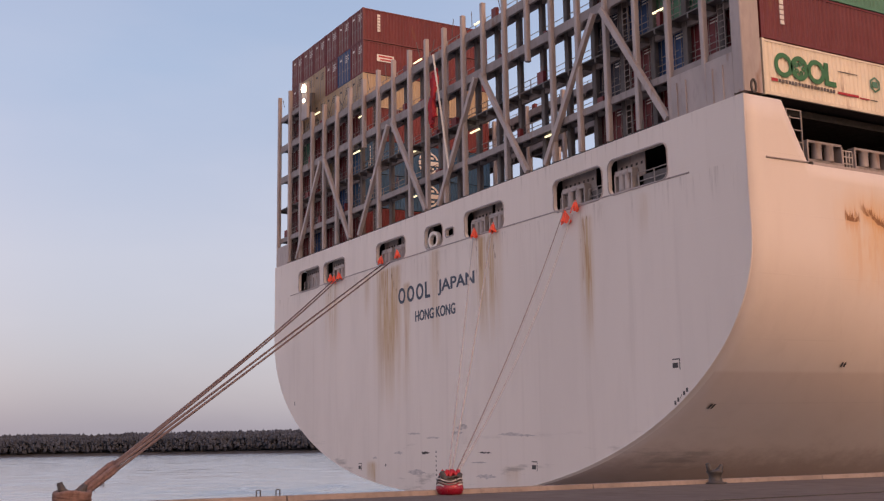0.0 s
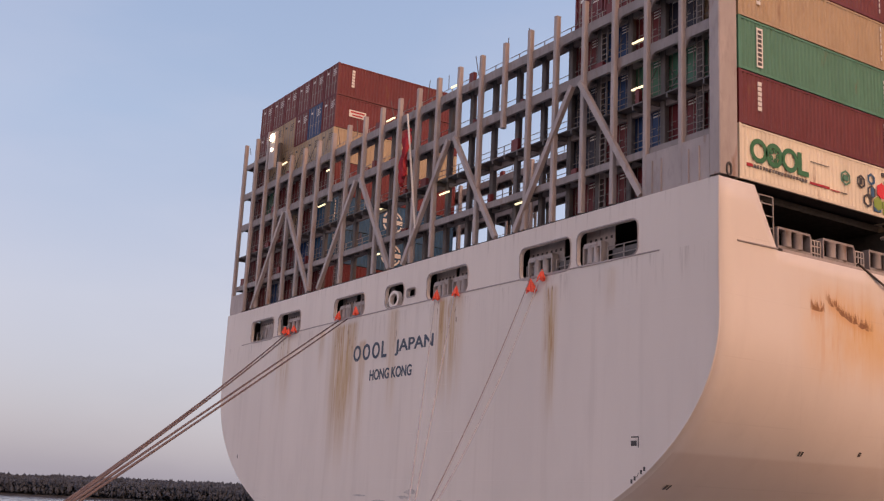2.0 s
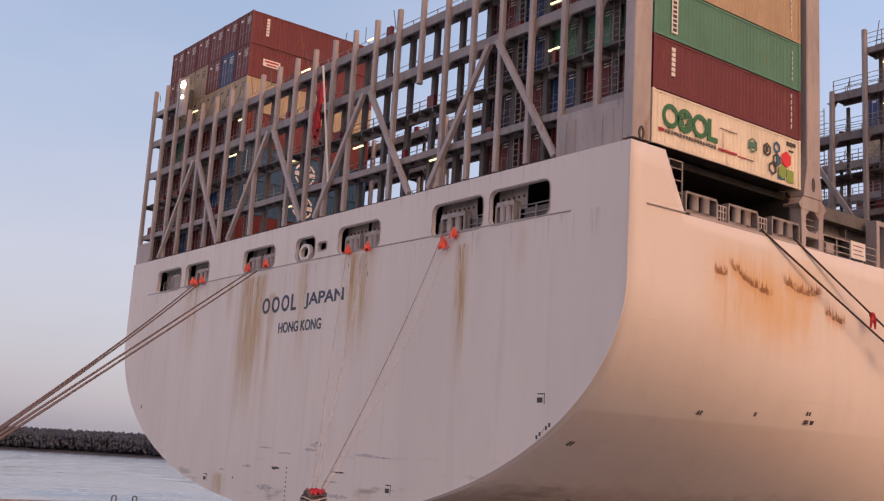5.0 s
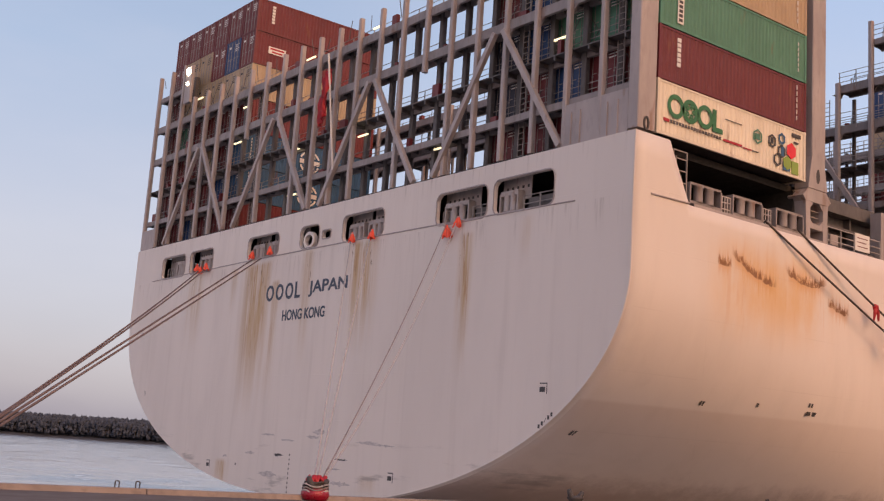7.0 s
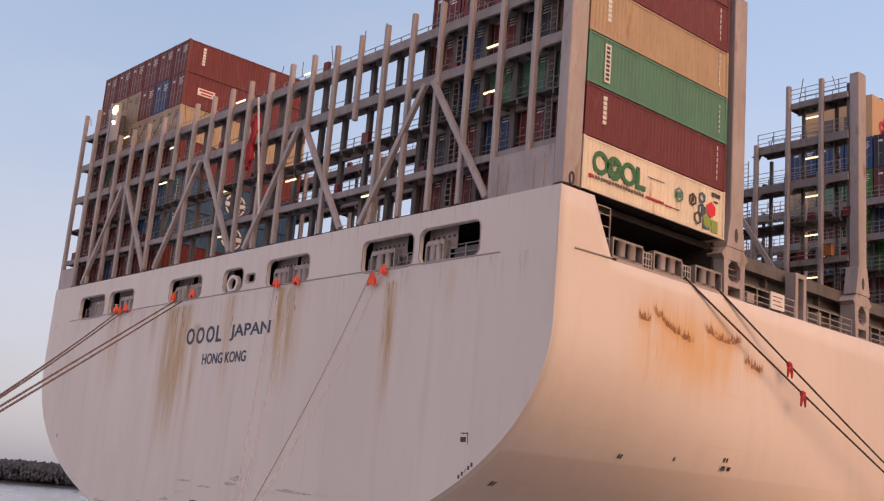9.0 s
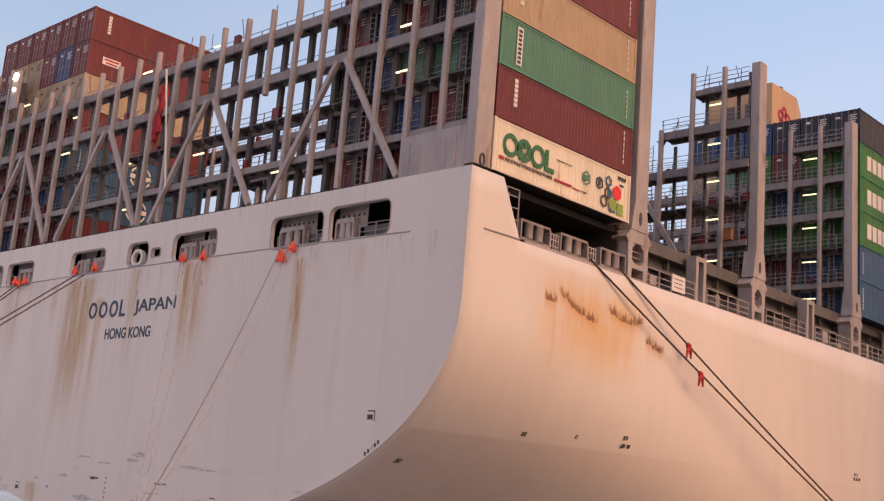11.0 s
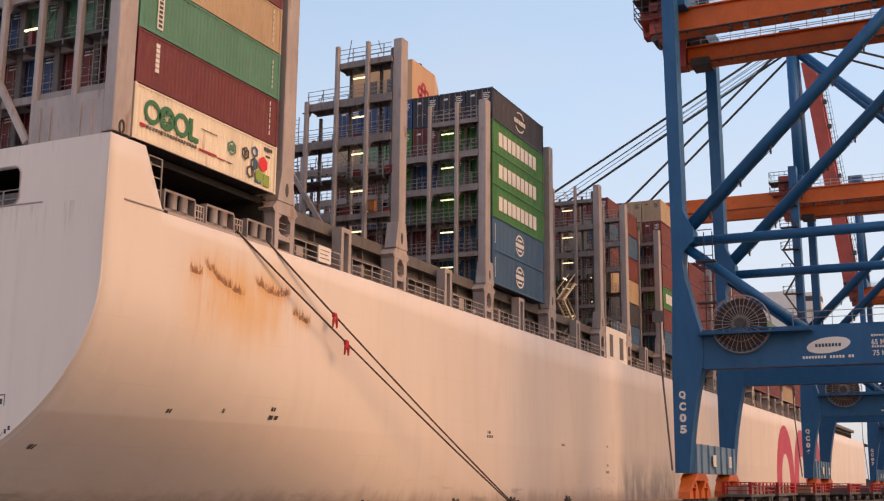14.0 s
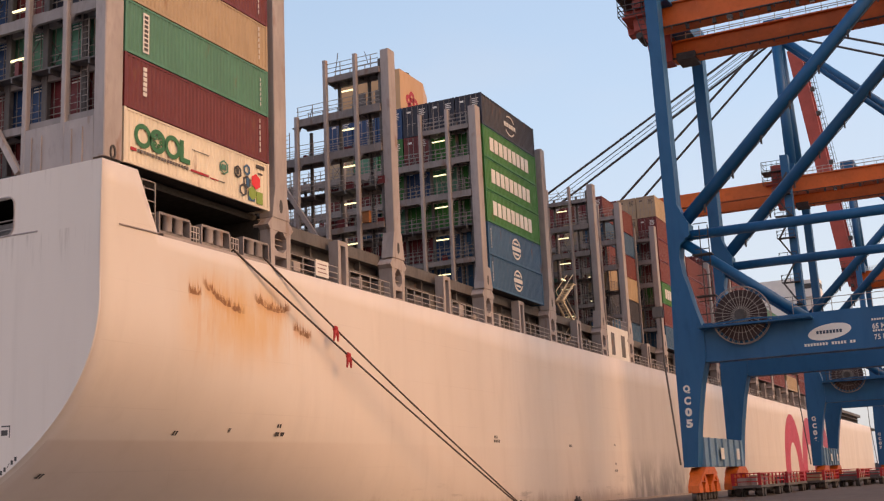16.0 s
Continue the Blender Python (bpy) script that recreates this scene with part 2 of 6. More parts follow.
    col = over(math_node("MULTIPLY", hull_shade, 0.5), col, (0.20, 0.10, 0.075))
    # scuffed waterline dirt
    low = math_node("MULTIPLY", math_node("MULTIPLY", ramp(tex(0.16, 0.16, 1.1, 1.1, 8), 0.58, 0.70), math_node("SUBTRACT", 1.0, ramp(z, 0.6, 3.2))), 0.55)
    col = over(low, col, (0.22, 0.19, 0.17))
    # crane shade painted as a cooler grey stretch, with shade and grime below
    crane_shade = math_node("MULTIPLY", math_node("MULTIPLY", ramp(math_node("ADD", y, math_node("MULTIPLY", tex(1, 1, 0.3, 0.4), 3.0)), 79.5, 84.5), math_node("SUBTRACT", 1.0, ramp(y, 100.0, 112.0))), side)
    col = over(math_node("MULTIPLY", crane_shade, 0.55), col, (0.30, 0.32, 0.36))
    shade_grime = math_node("MULTIPLY", math_node("MULTIPLY", crane_shade, math_node("SUBTRACT", 1.0, ramp(z, 1.0, 6.0))), ramp(tex(1, 1, 0.5, 0.5), 0.3, 0.6))
    col = over(math_node("MULTIPLY", shade_grime, 0.7), col, (0.10, 0.10, 0.11))
    # plate seams: dirt caught along the welds, and faint relief
    seam = math_node("MAXIMUM", math_node("LESS_THAN", math_node("PINGPONG", math_node("SUBTRACT", z, 0.65), 1.45), 0.028),
                     math_node("LESS_THAN", math_node("PINGPONG", math_node("ADD", math_node("ADD", x, y), 1.0), 6.0), 0.022))
    col = over(math_node("MULTIPLY", math_node("MULTIPLY", math_node("MULTIPLY", seam, side), ramp(tex(1, 1, 1, 0.25, 4), 0.40, 0.65)), 0.10), col, (0.36, 0.29, 0.24))
    l.new(col, b.inputs["Base Color"])
    warp = tex(1, 1, 1, 0.35, 2)
    hh = math_node("ADD", math_node("MULTIPLY", warp, 1.6), math_node("MULTIPLY", seam, 0.25))
    bp = n.new("ShaderNodeBump")
    bp.inputs["Strength"].default_value, bp.inputs["Distance"].default_value = 0.35, 0.03
    l.new(hh, bp.inputs["Height"])
    l.new(bp.outputs[0], b.inputs["Normal"])
    return m


HULL = hull_material()
GREY = material("grey_steel_paint", (0.41, 0.36, 0.345), 0.55, var=0.16, size=1.5, rust=0.35, streak=3)
PORT_GREY = material("warm_grey_port_steel", (0.42, 0.37, 0.35), 0.6, var=0.2, size=1.0, rust=0.45, streak=3)
FAIRLEAD = material("fairlead_grey_steel", (0.27, 0.235, 0.225), 0.5, var=0.22, size=0.8, rust=0.4, streak=3)
# inner steel with some shade in this darker grey; dark fittings share it
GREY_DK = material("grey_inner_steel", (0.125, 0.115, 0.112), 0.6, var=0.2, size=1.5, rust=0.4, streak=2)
GALV = material("galvanised_rail", (0.33, 0.295, 0.275), 0.5, metal=0.2, var=0.1, size=0.6)
RAIL_PALE = material("pale_deck_rail", (0.52, 0.47, 0.44), 0.5, var=0.15, size=0.6, rust=0.2)
GREY_MID = material("mid_grey_beam_steel", (0.285, 0.25, 0.24), 0.6, var=0.2, size=1.5, rust=0.45, streak=3)
DARK = material("dark_steel", (0.06, 0.055, 0.055), 0.6, var=0.3, size=0.5)
SCRAPE = material("scraped_hull_paint", (0.56, 0.51, 0.485), 0.6, var=0.3, size=0.4, streak=0.4)
# near-black, the shade inside the mooring deck put into the colour
SHADE = material("interior_shade", (0.04, 0.037, 0.035), 0.7, var=0.2, size=1.5)
WHITE = material("white_paint", (0.78, 0.76, 0.72), 0.5, var=0.06, size=1.5)
NAVY = material("navy_lettering", (0.035, 0.06, 0.10), 0.5, var=0.1, size=1)
ORANGE = material("orange_float", (1.0, 0.13, 0.07), 0.7, var=0.08, size=0.3)
RED = material("red_paint", (0.45, 0.02, 0.03), 0.5, var=0.15, size=0.4)
RED_WET = material("glossy_red_paint", (0.32, 0.010, 0.03), 0.3, var=0.25, size=0.3, rust=0.2)
ROPE = material("worn_rope", (0.165, 0.118, 0.11), 0.9, var=0.25, size=0.15, bump=0.01)
ROPE_TAN = material("frayed_tan_rope", (0.19, 0.115, 0.10), 0.95, var=0.35, size=0.12, bump=0.02)
ROPE_PALE = material("pale_rope", (0.44, 0.41, 0.41), 0.9, var=0.2, size=0.2, bump=0.01)
ROPE_GREY = material("greyed_rope", (0.27, 0.225, 0.22), 0.9, var=0.25, size=0.15, bump=0.01)
ROPE_DK = material("dark_rope", (0.07, 0.055, 0.05), 0.9, var=0.25, size=0.15, bump=0.01)
CONC = material("quay_concrete", (0.10, 0.079, 0.071), 0.85, var=0.18, size=5, bump=0.02)
KERB = material("kerb_concrete", (0.27, 0.22, 0.195), 0.85, var=0.25, size=1.5, bump=0.02)
# bluish because the distance haze is put into this colour
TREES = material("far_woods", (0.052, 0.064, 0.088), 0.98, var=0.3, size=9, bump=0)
CRANE = material("crane_blue_paint", (0.002, 0.10, 0.255), 0.5, var=0.12, size=3, streak=3)
CRANE_LT = material("pale_blue_panel", (0.17, 0.29, 0.42), 0.5, var=0.12, size=1)
GIRDER = material("orange_girder_paint", (0.66, 0.125, 0.012), 0.5, var=0.15, size=3)
BOOMRED = material("faded_red_boom", (0.42, 0.07, 0.05), 0.55, var=0.15, size=3)
BOGIE = material("orange_bogie_paint", (0.62, 0.13, 0.02), 0.5, var=0.25, size=0.8, rust=0.3)
TUBE = material("lamp_tube_glow", (1.0, 0.92, 0.58), 0.4, var=0.0, emit=1.15)
FLOOD = material("flood_lamp_glow", (1.0, 0.86, 0.6), 0.4, var=0.0, emit=14.0)
PINK = material("pink_hull_lettering", (0.52, 0.05, 0.10), 0.5, var=0.1, size=3)
GREEN_LOGO = material("green_logo_paint", (0.03, 0.16, 0.06), 0.5, var=0.1, size=1)
LOCKER = material("dull_orange_locker", (0.34, 0.13, 0.04), 0.6, var=0.25, size=0.5, rust=0.3)
# lamplight on the access stair is in this yellow
YELLOW = material("lamplit_yellow", (0.74, 0.60, 0.40), 0.55, var=0.12, size=1)
BUFF = material("buff_paint", (0.58, 0.36, 0.19), 0.55, var=0.08, size=4, streak=4)
BOX = {}
for nm, c in (("dark_red", (0.165, 0.021, 0.025)), ("rust_red", (0.175, 0.024, 0.025)), ("cream", (0.80, 0.72, 0.58)), ("green", (0.08, 0.25, 0.165)), ("bright_green", (0.03, 0.19, 0.035)),
              ("beige", (0.47, 0.34, 0.21)), ("blue", (0.014, 0.062, 0.18)), ("navy", (0.025, 0.028, 0.05)), ("tan", (0.50, 0.38, 0.25)), ("steel_blue", (0.03, 0.11, 0.22))):
    BOX[nm] = material(nm + "_container_paint", c, 0.5, var=0.12, size=1.4, rust=0.12, streak=3, bump=0.01, per=0.25)


# ---- building blocks ----
class Mesh:
    """Collects vertices and faces of one part."""

    def __init__(self):
        self.v, self.f = [], []

    def add(self, verts, faces):
        k = len(self.v)
        self.v += [tuple(p) for p in verts]
        self.f += [tuple(i + k for i in q) for q in faces]
        return self

    def box(self, x0, x1, y0, y1, z0, z1):
        return self.add([(x, y, z) for x in (x0, x1) for y in (y0, y1) for z in (z0, z1)],
                        [(0, 1, 3, 2), (4, 6, 7, 5), (0, 4, 5, 1), (2, 3, 7, 6), (0, 2, 6, 4), (1, 5, 7, 3)])

    def bar(self, a, b, w, h=None, up=(0, 0, 1)):
        """A rectangular bar from a to b."""
        a, b = Vector(a), Vector(b)
        d = (b - a).normalized()
        s = d.cross(Vector(up))
        s = s.normalized() if s.length > 1e-4 else Vector((1, 0, 0))
        u = s.cross(d)
        h = h or w
        vs = [p + s * i * w / 2 + u * j * h / 2 for p in (a, b) for i, j in ((-1, -1), (1, -1), (1, 1), (-1, 1))]
        return self.add(vs, [(3, 2, 1, 0), (4, 5, 6, 7), (0, 1, 5, 4), (1, 2, 6, 5), (2, 3, 7, 6), (3, 0, 4, 7)])

    def tube(self, pts, r, n=8, caps=True):
        """A round tube along points; r may be one radius or one a point."""
        pts = [Vector(p) for p in pts]
        rs = r if isinstance(r, (list, tuple)) else [r] * len(pts)
        vs, fs = [], []
        for i, p in enumerate(pts):
            d = (pts[min(i + 1, len(pts) - 1)] - pts[max(i - 1, 0)]).normalized()
            s = d.cross(Vector((0, 0, 1)))
            s = s.normalized() if s.length > 1e-3 else Vector((1, 0, 0))
            u = s.cross(d)
            vs += [p + (s * math.cos(2 * math.pi * k / n) + u * math.sin(2 * math.pi * k / n)) * rs[i] for k in range(n)]
        for i in range(len(pts) - 1):
            fs += [(i * n + k, i * n + (k + 1) % n, (i + 1) * n + (k + 1) % n, (i + 1) * n + k) for k in range(n)]
        if caps:
            fs += [tuple(range(n))[::-1], tuple(range((len(pts) - 1) * n, len(pts) * n))]
        return self.add(vs, fs)

    def prism(self, outline, axis, a, b):
        """An outline (pairs) pushed along an axis from a to b."""
        put = {"x": lambda p, q: (q, p[0], p[1]), "y": lambda p, q: (p[0], q, p[1]), "z": lambda p, q: (p[0], p[1], q)}[axis]
        n = len(outline)
        return self.add([put(p, a) for p in outline] + [put(p, b) for p in outline],
                        [tuple(range(n)), tuple(range(2 * n - 1, n - 1, -1))] + [(i, i + n, (i + 1) % n + n, (i + 1) % n) for i in range(n)])

    def ring(self, c, axis_a, axis_b, ra, rb, wide, thick, n=28, start=0.0, stop=1.0):
        """A flat oval ring about c in the plane of two axes."""
        c, A, B = Vector(c), Vector(axis_a), Vector(axis_b)
        N = A.cross(B).normalized() * thick
        steps = max(3, int(n * (stop - start)))
        rows = []
        for i in range(steps + 1):
            t = 2 * math.pi * (start + (stop - start) * i / steps)
            o = A * math.cos(t) * ra + B * math.sin(t) * rb
            q = A * math.cos(t) * (ra - wide) + B * math.sin(t) * (rb - wide)
            rows.append((c + o, c + q, c + q + N, c + o + N))
        vs = [p for r in rows for p in r]
        fs = [(4 * i + k, 4 * i + (k + 1) % 4, 4 * i + 4 + (k + 1) % 4, 4 * i + 4 + k) for i in range(steps) for k in range(4)]
        return self.add(vs, fs)

    def data(self, name, mat, smooth=False):
        me = bpy.data.meshes.new(name)
        me.from_pydata(self.v, [], self.f)
        bm = bmesh.new()
        bm.from_mesh(me)
        bmesh.ops.recalc_face_normals(bm, faces=bm.faces)
        bm.to_mesh(me)
        bm.free()
        if smooth:
            me.polygons.foreach_set("use_smooth", [True] * len(me.polygons))
        me.materials.append(mat)
        return me


ORIGIN = {}


def thing(name, at, label, category, group="", kind=""):
    ob = new(name)
    ob.location = at
    ORIGIN[ob] = Vector(at)
    return tagged(ob, label, category, group, kind)


def place(name, me, parent, label="", at=(0, 0, 0)):
    """Links mesh data made in world metres under a thing or a part."""
    ob = new(name, me)
    ob.parent = parent
    ob.location = Vector(at) - ORIGIN[parent]
    ORIGIN[ob] = Vector(at)
    return tagged(ob, label)


def part(name, mesh, mat, parent, label="", smooth=False, kind=""):
    return tagged(place(name, mesh.data(name, mat, smooth), parent, label), kind=kind)


def single(name, mesh, mat, label, category, kind="", smooth=False):
    ob = new(name, mesh.data(name, mat, smooth))
    ORIGIN[ob] = Vector((0, 0, 0))
    return tagged(ob, label, category, "", kind)


def lettering(text, wide, tall, mat, matrix, parent, name="lettering", bold=0.02, depth=0.01):
    """Text centred on the matrix, drawn to the given width and height of its capitals."""
    cu = bpy.data.curves.new(name, "FONT")
    cu.body, cu.size, cu.extrude, cu.offset = text, 1.0, depth, bold
    tmp = bpy.data.objects.new(name, cu)
    scene.collection.objects.link(tmp)
    me = bpy.data.meshes.new_from_object(tmp.evaluated_get(bpy.context.evaluated_depsgraph_get()))
    bpy.data.objects.remove(tmp)
    co = np.array([v.co[:] for v in me.vertices])
    lo, hi = co.min(0), co.max(0)
    size = hi - lo
    me.transform(matrix @ Matrix.Diagonal((wide / size[0], tall / size[1], 1, 1)) @ Matrix.Translation((-(lo[0] + hi[0]) / 2, -(lo[1] + hi[1]) / 2, 0)))
    me.materials.clear()
    me.materials.append(mat)
    return place(name, me, parent)


FACE_STERN = Matrix(((1, 0, 0, 0), (0, 0, -1, 0), (0, 1, 0, 0), (0, 0, 0, 1)))   # text that reads from astern
FACE_QUAY = Matrix(((0, 0, 1, 0), (1, 0, 0, 0), (0, 1, 0, 0), (0, 0, 0, 1)))     # text that reads from the quay


def at_face(face, x, y, z):
    return Matrix.Translation((x, y, z)) @ face

# ---- ground, quay, water, far shore ----
QUAY, WATER, EDGE = 0.1, -3.2, 32.0
water = material("river_water", (0.345, 0.385, 0.42), 0.16, var=0.1, size=40, bump=0)
wnod, wlin = water.node_tree.nodes, water.node_tree.links
wt = wnod.new("ShaderNodeTexNoise")
wt.inputs["Scale"].default_value, wt.inputs["Detail"].default_value = 0.35, 6
wg = wnod.new("ShaderNodeNewGeometry")
wm = wnod.new("ShaderNodeMapping")
wm.inputs["Scale"].default_value = (0.35, 1, 1)
wlin.new(wg.outputs["Position"], wm.inputs[0])
wlin.new(wm.outputs[0], wt.inputs["Vector"])
wb = wnod.new("ShaderNodeBump")
wb.inputs["Strength"].default_value, wb.inputs["Distance"].default_value = 0.2, 0.3
wlin.new(wt.outputs["Fac"], wb.inputs["Height"])
wlin.new(wb.outputs[0], wnod["Principled BSDF"].inputs["Normal"])
single("water", Mesh().add([(-4200, -2500, WATER), (EDGE + 1, -2500, WATER), (EDGE + 1, 4200, WATER), (-4200, 4200, WATER)], [(0, 1, 2, 3)]),
       water, "pale calm river water at dusk", "water", "structure")
quay = Mesh().box(EDGE, 700, -500, 1200, -9, QUAY)
single("pavement", quay, CONC, "worn concrete quay apron beside the ship", "quay", "structure")
# kerb beam of the quay, cast in lengths with open joints
kerb = thing("kerb", (EDGE + 0.3, 0, QUAY), "low concrete kerb beam along the quay edge", "kerb", "", "structure")
kb = Mesh().prism([(EDGE, QUAY), (EDGE + 0.55, QUAY), (EDGE + 0.5, QUAY + 0.16), (EDGE + 0.05, QUAY + 0.16)], "y", 0, 5.96).data("kerb_stone", KERB)
for i in range(-14, 42):
    place("kerb_stone", kb, kerb, at=(0, i * 6.0, 0))
# crane rails let into the apron
rail = Mesh()
for rx in (42.0, 72.5):
    rail.box(rx - 0.05, rx + 0.05, -300, 600, QUAY, QUAY + 0.03)
single("crane_rail", rail, DARK, "steel crane rails set in the concrete apron", "rail", "structure")
hoop = Mesh()
hoop.tube([(0, 0, 0), (0, 0, 0.18), (0, 0.02, 0.21), (0, 0.11, 0.21), (0, 0.13, 0.18), (0, 0.13, 0)], 0.02, 6)
hd = hoop.data("ladder_handle", DARK)
for y in (-24.95, -24.3):
    h = new("ladder_handle", hd)
    h.location = (EDGE + 0.3, y, QUAY + 0.15)
    tagged(h, "small steel ladder handle on the quay kerb", "handle", "ladder handles")

# far shore: a low bank with a wooded belt
rs = random.Random(4)
bank = Mesh()


def shore_line(s):
    """The far bank as it curves round the reach; s in metres along it."""
    a = radians(205 - s / 18.0)
    r = 800 + 60 * math.sin(s / 310.0) + 15 * math.sin(s / 97.0)
    return Vector((60 + r * math.cos(a), -60 + r * math.sin(a), WATER))


pts = [shore_line(s) for s in range(0, 2700, 30)]
for i in range(len(pts) - 1):
    a, b = pts[i], pts[i + 1]
    oa, ob_ = (a - Vector((60, -60, WATER))).normalized(), (b - Vector((60, -60, WATER))).normalized()
    bank.add([a, b, b + ob_ * 8 + Vector((0, 0, 2)), a + oa * 8 + Vector((0, 0, 2)), b + ob_ * 400 + Vector((0, 0, 3)), a + oa * 400 + Vector((0, 0, 3))],
             [(0, 1, 2, 3), (3, 2, 4, 5)])
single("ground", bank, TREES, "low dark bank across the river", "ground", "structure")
wood = Mesh()
ICO = [(0, 0, 1)] + [(math.cos(2 * math.pi * k / 6) * c, math.sin(2 * math.pi * k / 6) * c, s) for s, c in ((0.45, 0.85), (-0.35, 0.95)) for k in range(6)] + [(0, 0, -0.9)]
ICF = [(0, 1 + k, 1 + (k + 1) % 6) for k in range(6)] + [(1 + k, 7 + k, 7 + (k + 1) % 6, 1 + (k + 1) % 6) for k in range(6)] + [(13, 7 + (k + 1) % 6, 7 + k) for k in range(6)]
for i in range(34000):
    s = rs.uniform(450, 1450) if i % 6 else rs.uniform(0, 2660)
    p = shore_line(s)
    out = (p - Vector((60, -60, WATER))).normalized()
    deep = rs.random()
    p = p + out * (3 + 30 * deep)
    tall = (15.6 + 0.5 * math.sin(s / 60) + 0.3 * math.sin(s / 17)) * (1 if s < 1700 else 0.6)
    # nearer crowns low and small, those behind close the outline
    h = 2 + (tall - 2) * min(0.93, (0.15 + 0.8 * rs.random() ** 0.8) * (0.75 + 0.35 * deep))
    w = rs.uniform(0.7, 1.5)
    up = rs.uniform(1.0, 2.6)
    c = p + Vector((rs.uniform(-2, 2), rs.uniform(-2, 2), h))
    wood.add([c + Vector((v[0] * w * rs.uniform(0.6, 1.3), v[1] * w * rs.uniform(0.6, 1.3), v[2] * up * rs.uniform(0.7, 1.25))) for v in ICO], ICF)
# the shaded depth of the wood behind the first crowns
for i in range(886):
    a, b = shore_line(i * 3.0), shore_line(i * 3.0 + 3.0)
    oa = (a - Vector((60, -60, WATER))).normalized() * 14
    hi = (14.6 + rs.uniform(-0.5, 0.5)) * (1 if i * 3 < 1700 else 0.6)
    wood.add([a + oa, b + oa, b + oa + Vector((0, 0, hi)), a + oa + Vector((0, 0, hi + rs.uniform(-0.6, 0.6)))], [(0, 1, 2, 3)])
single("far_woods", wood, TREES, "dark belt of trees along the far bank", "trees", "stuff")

# ---- the ship ----
BEAM, DECK, TOP = 29.4, 14.82, 17.8
ship = thing("container_ship", (0, 60, WATER), "very large pale grey container ship moored at the quay, rust-streaked", "ship")


def smooth(a, b, v):
    t = min(1, max(0, (v - a) / (b - a)))
    return t * t * (3 - 2 * t)


def section(y, n=40):
    """Half section of the shell from the keel line up to the turn of the side."""
    s = smooth(-10, 75, y) - smooth(-10, 75, 0)
    zc = 11.4 - 11.0 * s
    low = -1.5 - 13.6 * min(1, s * 1.25)
    e = 2.1 + 1.5 * s
    out = []
    for i in range(n + 1):
        a = math.pi / 2 * i / n
        out.append((BEAM * abs(math.sin(a)) ** (2 / e), zc - (zc - low) * abs(math.cos(a)) ** (2 / e)))
    return out


def shell():
    m = Mesh()
    stations = [0, 1, 2.45, 3.2, 4.0, 6, 8, 11, 14, 18, 22, 27, 33, 40, 48, 57, 66, 76, 100, 150, 200, 250, 300, 340, 360, 380, 395]
    rings = []
    for y in stations:
        half = section(y)
        bow = 1 - 0.55 * smooth(330, 400, y) ** 2
        top = TOP - (TOP - DECK) * min(1, max(0, (y - 2.45) / 1.55))
        pts = [(x * bow, y, z) for x, z in half] + [(BEAM * bow, y, half[-1][1] + (top - half[-1][1]) * k / 6) for k in range(1, 7)]
        rings.append([(-x, yy, z) for x, yy, z in pts[:0:-1]] + pts)
    n = len(rings[0])
    m.add([p for r in rings for p in r], [(i * n + k, i * n + k + 1, (i + 1) * n + k + 1, (i + 1) * n + k) for i in range(len(rings) - 1) for k in range(n - 1)])
    return m


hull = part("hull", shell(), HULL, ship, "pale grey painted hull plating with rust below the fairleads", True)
md = hull.modifiers.new("plate", "SOLIDIFY")
md.thickness, md.offset = 0.08, -1


def rounded(x0, x1, z0, z1, r, n=5):
    out = []
    for cx, cz, a0 in ((x1 - r, z1 - r, 0), (x0 + r, z1 - r, 90), (x0 + r, z0 + r, 180), (x1 - r, z0 + r, 270)):
        out += [(cx + r * math.cos(radians(a0 + 90 * k / n)), cz + r * math.sin(radians(a0 + 90 * k / n))) for k in range(n + 1)]
    return out


# stern plate with its mooring ports cut through
PORTS = [(-23.75, -19.4, 14.85, 16.6), (-18.45, -14.45, 14.85, 16.6), (-8.75, -4.25, 15.1, 16.65), (-1.25, 1.15, 15.15, 16.6), (1.62, 2.62, 15.55, 16.05),
         (4.1, 8.7, 15.05, 16.7), (14.1, 18.6, 14.9, 16.7), (19.2, 23.9, 14.9, 16.75)]
half = section(0, 48)
edge = half + [(BEAM, TOP)]
outline = edge + [(-x, z) for x, z in edge[:0:-1]]
plate = bpy.data.objects.new("stern_plate", Mesh().prism([(x * 0.9985, z) for x, z in outline], "y", -0.02, 0.2).data("stern_plate", HULL))
scene.collection.objects.link(plate)
cut = Mesh()
for x0, x1, z0, z1 in PORTS:
    cut.prism(rounded(x0, x1, z0, z1, min(0.42, (z1 - z0) * 0.35)), "y", -0.6, 0.6)
cutter = bpy.data.objects.new("cutter", cut.data("cutter", HULL))
scene.collection.objects.link(cutter)
bo = plate.modifiers.new("ports", "BOOLEAN")
bo.operation, bo.object, bo.solver = "DIFFERENCE", cutter, "EXACT"
stern_me = bpy.data.meshes.new_from_object(plate.evaluated_get(bpy.context.evaluated_depsgraph_get()))
bpy.data.objects.remove(plate)
bpy.data.objects.remove(cutter)
stern_me.name = "stern_plate"
stern = place("stern_plate", stern_me, ship, "flat pale grey stern plate with mooring ports, streaked with rust")
for x0, x1, z0, z1 in PORTS:
    rim = Mesh()
    o = rounded(x0 - 0.05, x1 + 0.05, z0 - 0.05, z1 + 0.05, min(0.46, (z1 - z0) * 0.38))
    rim.tube([(x, -0.03, z) for x, z in o + o[:1]], 0.045, 6, False)
    part("port_rim", rim, GREY, ship)
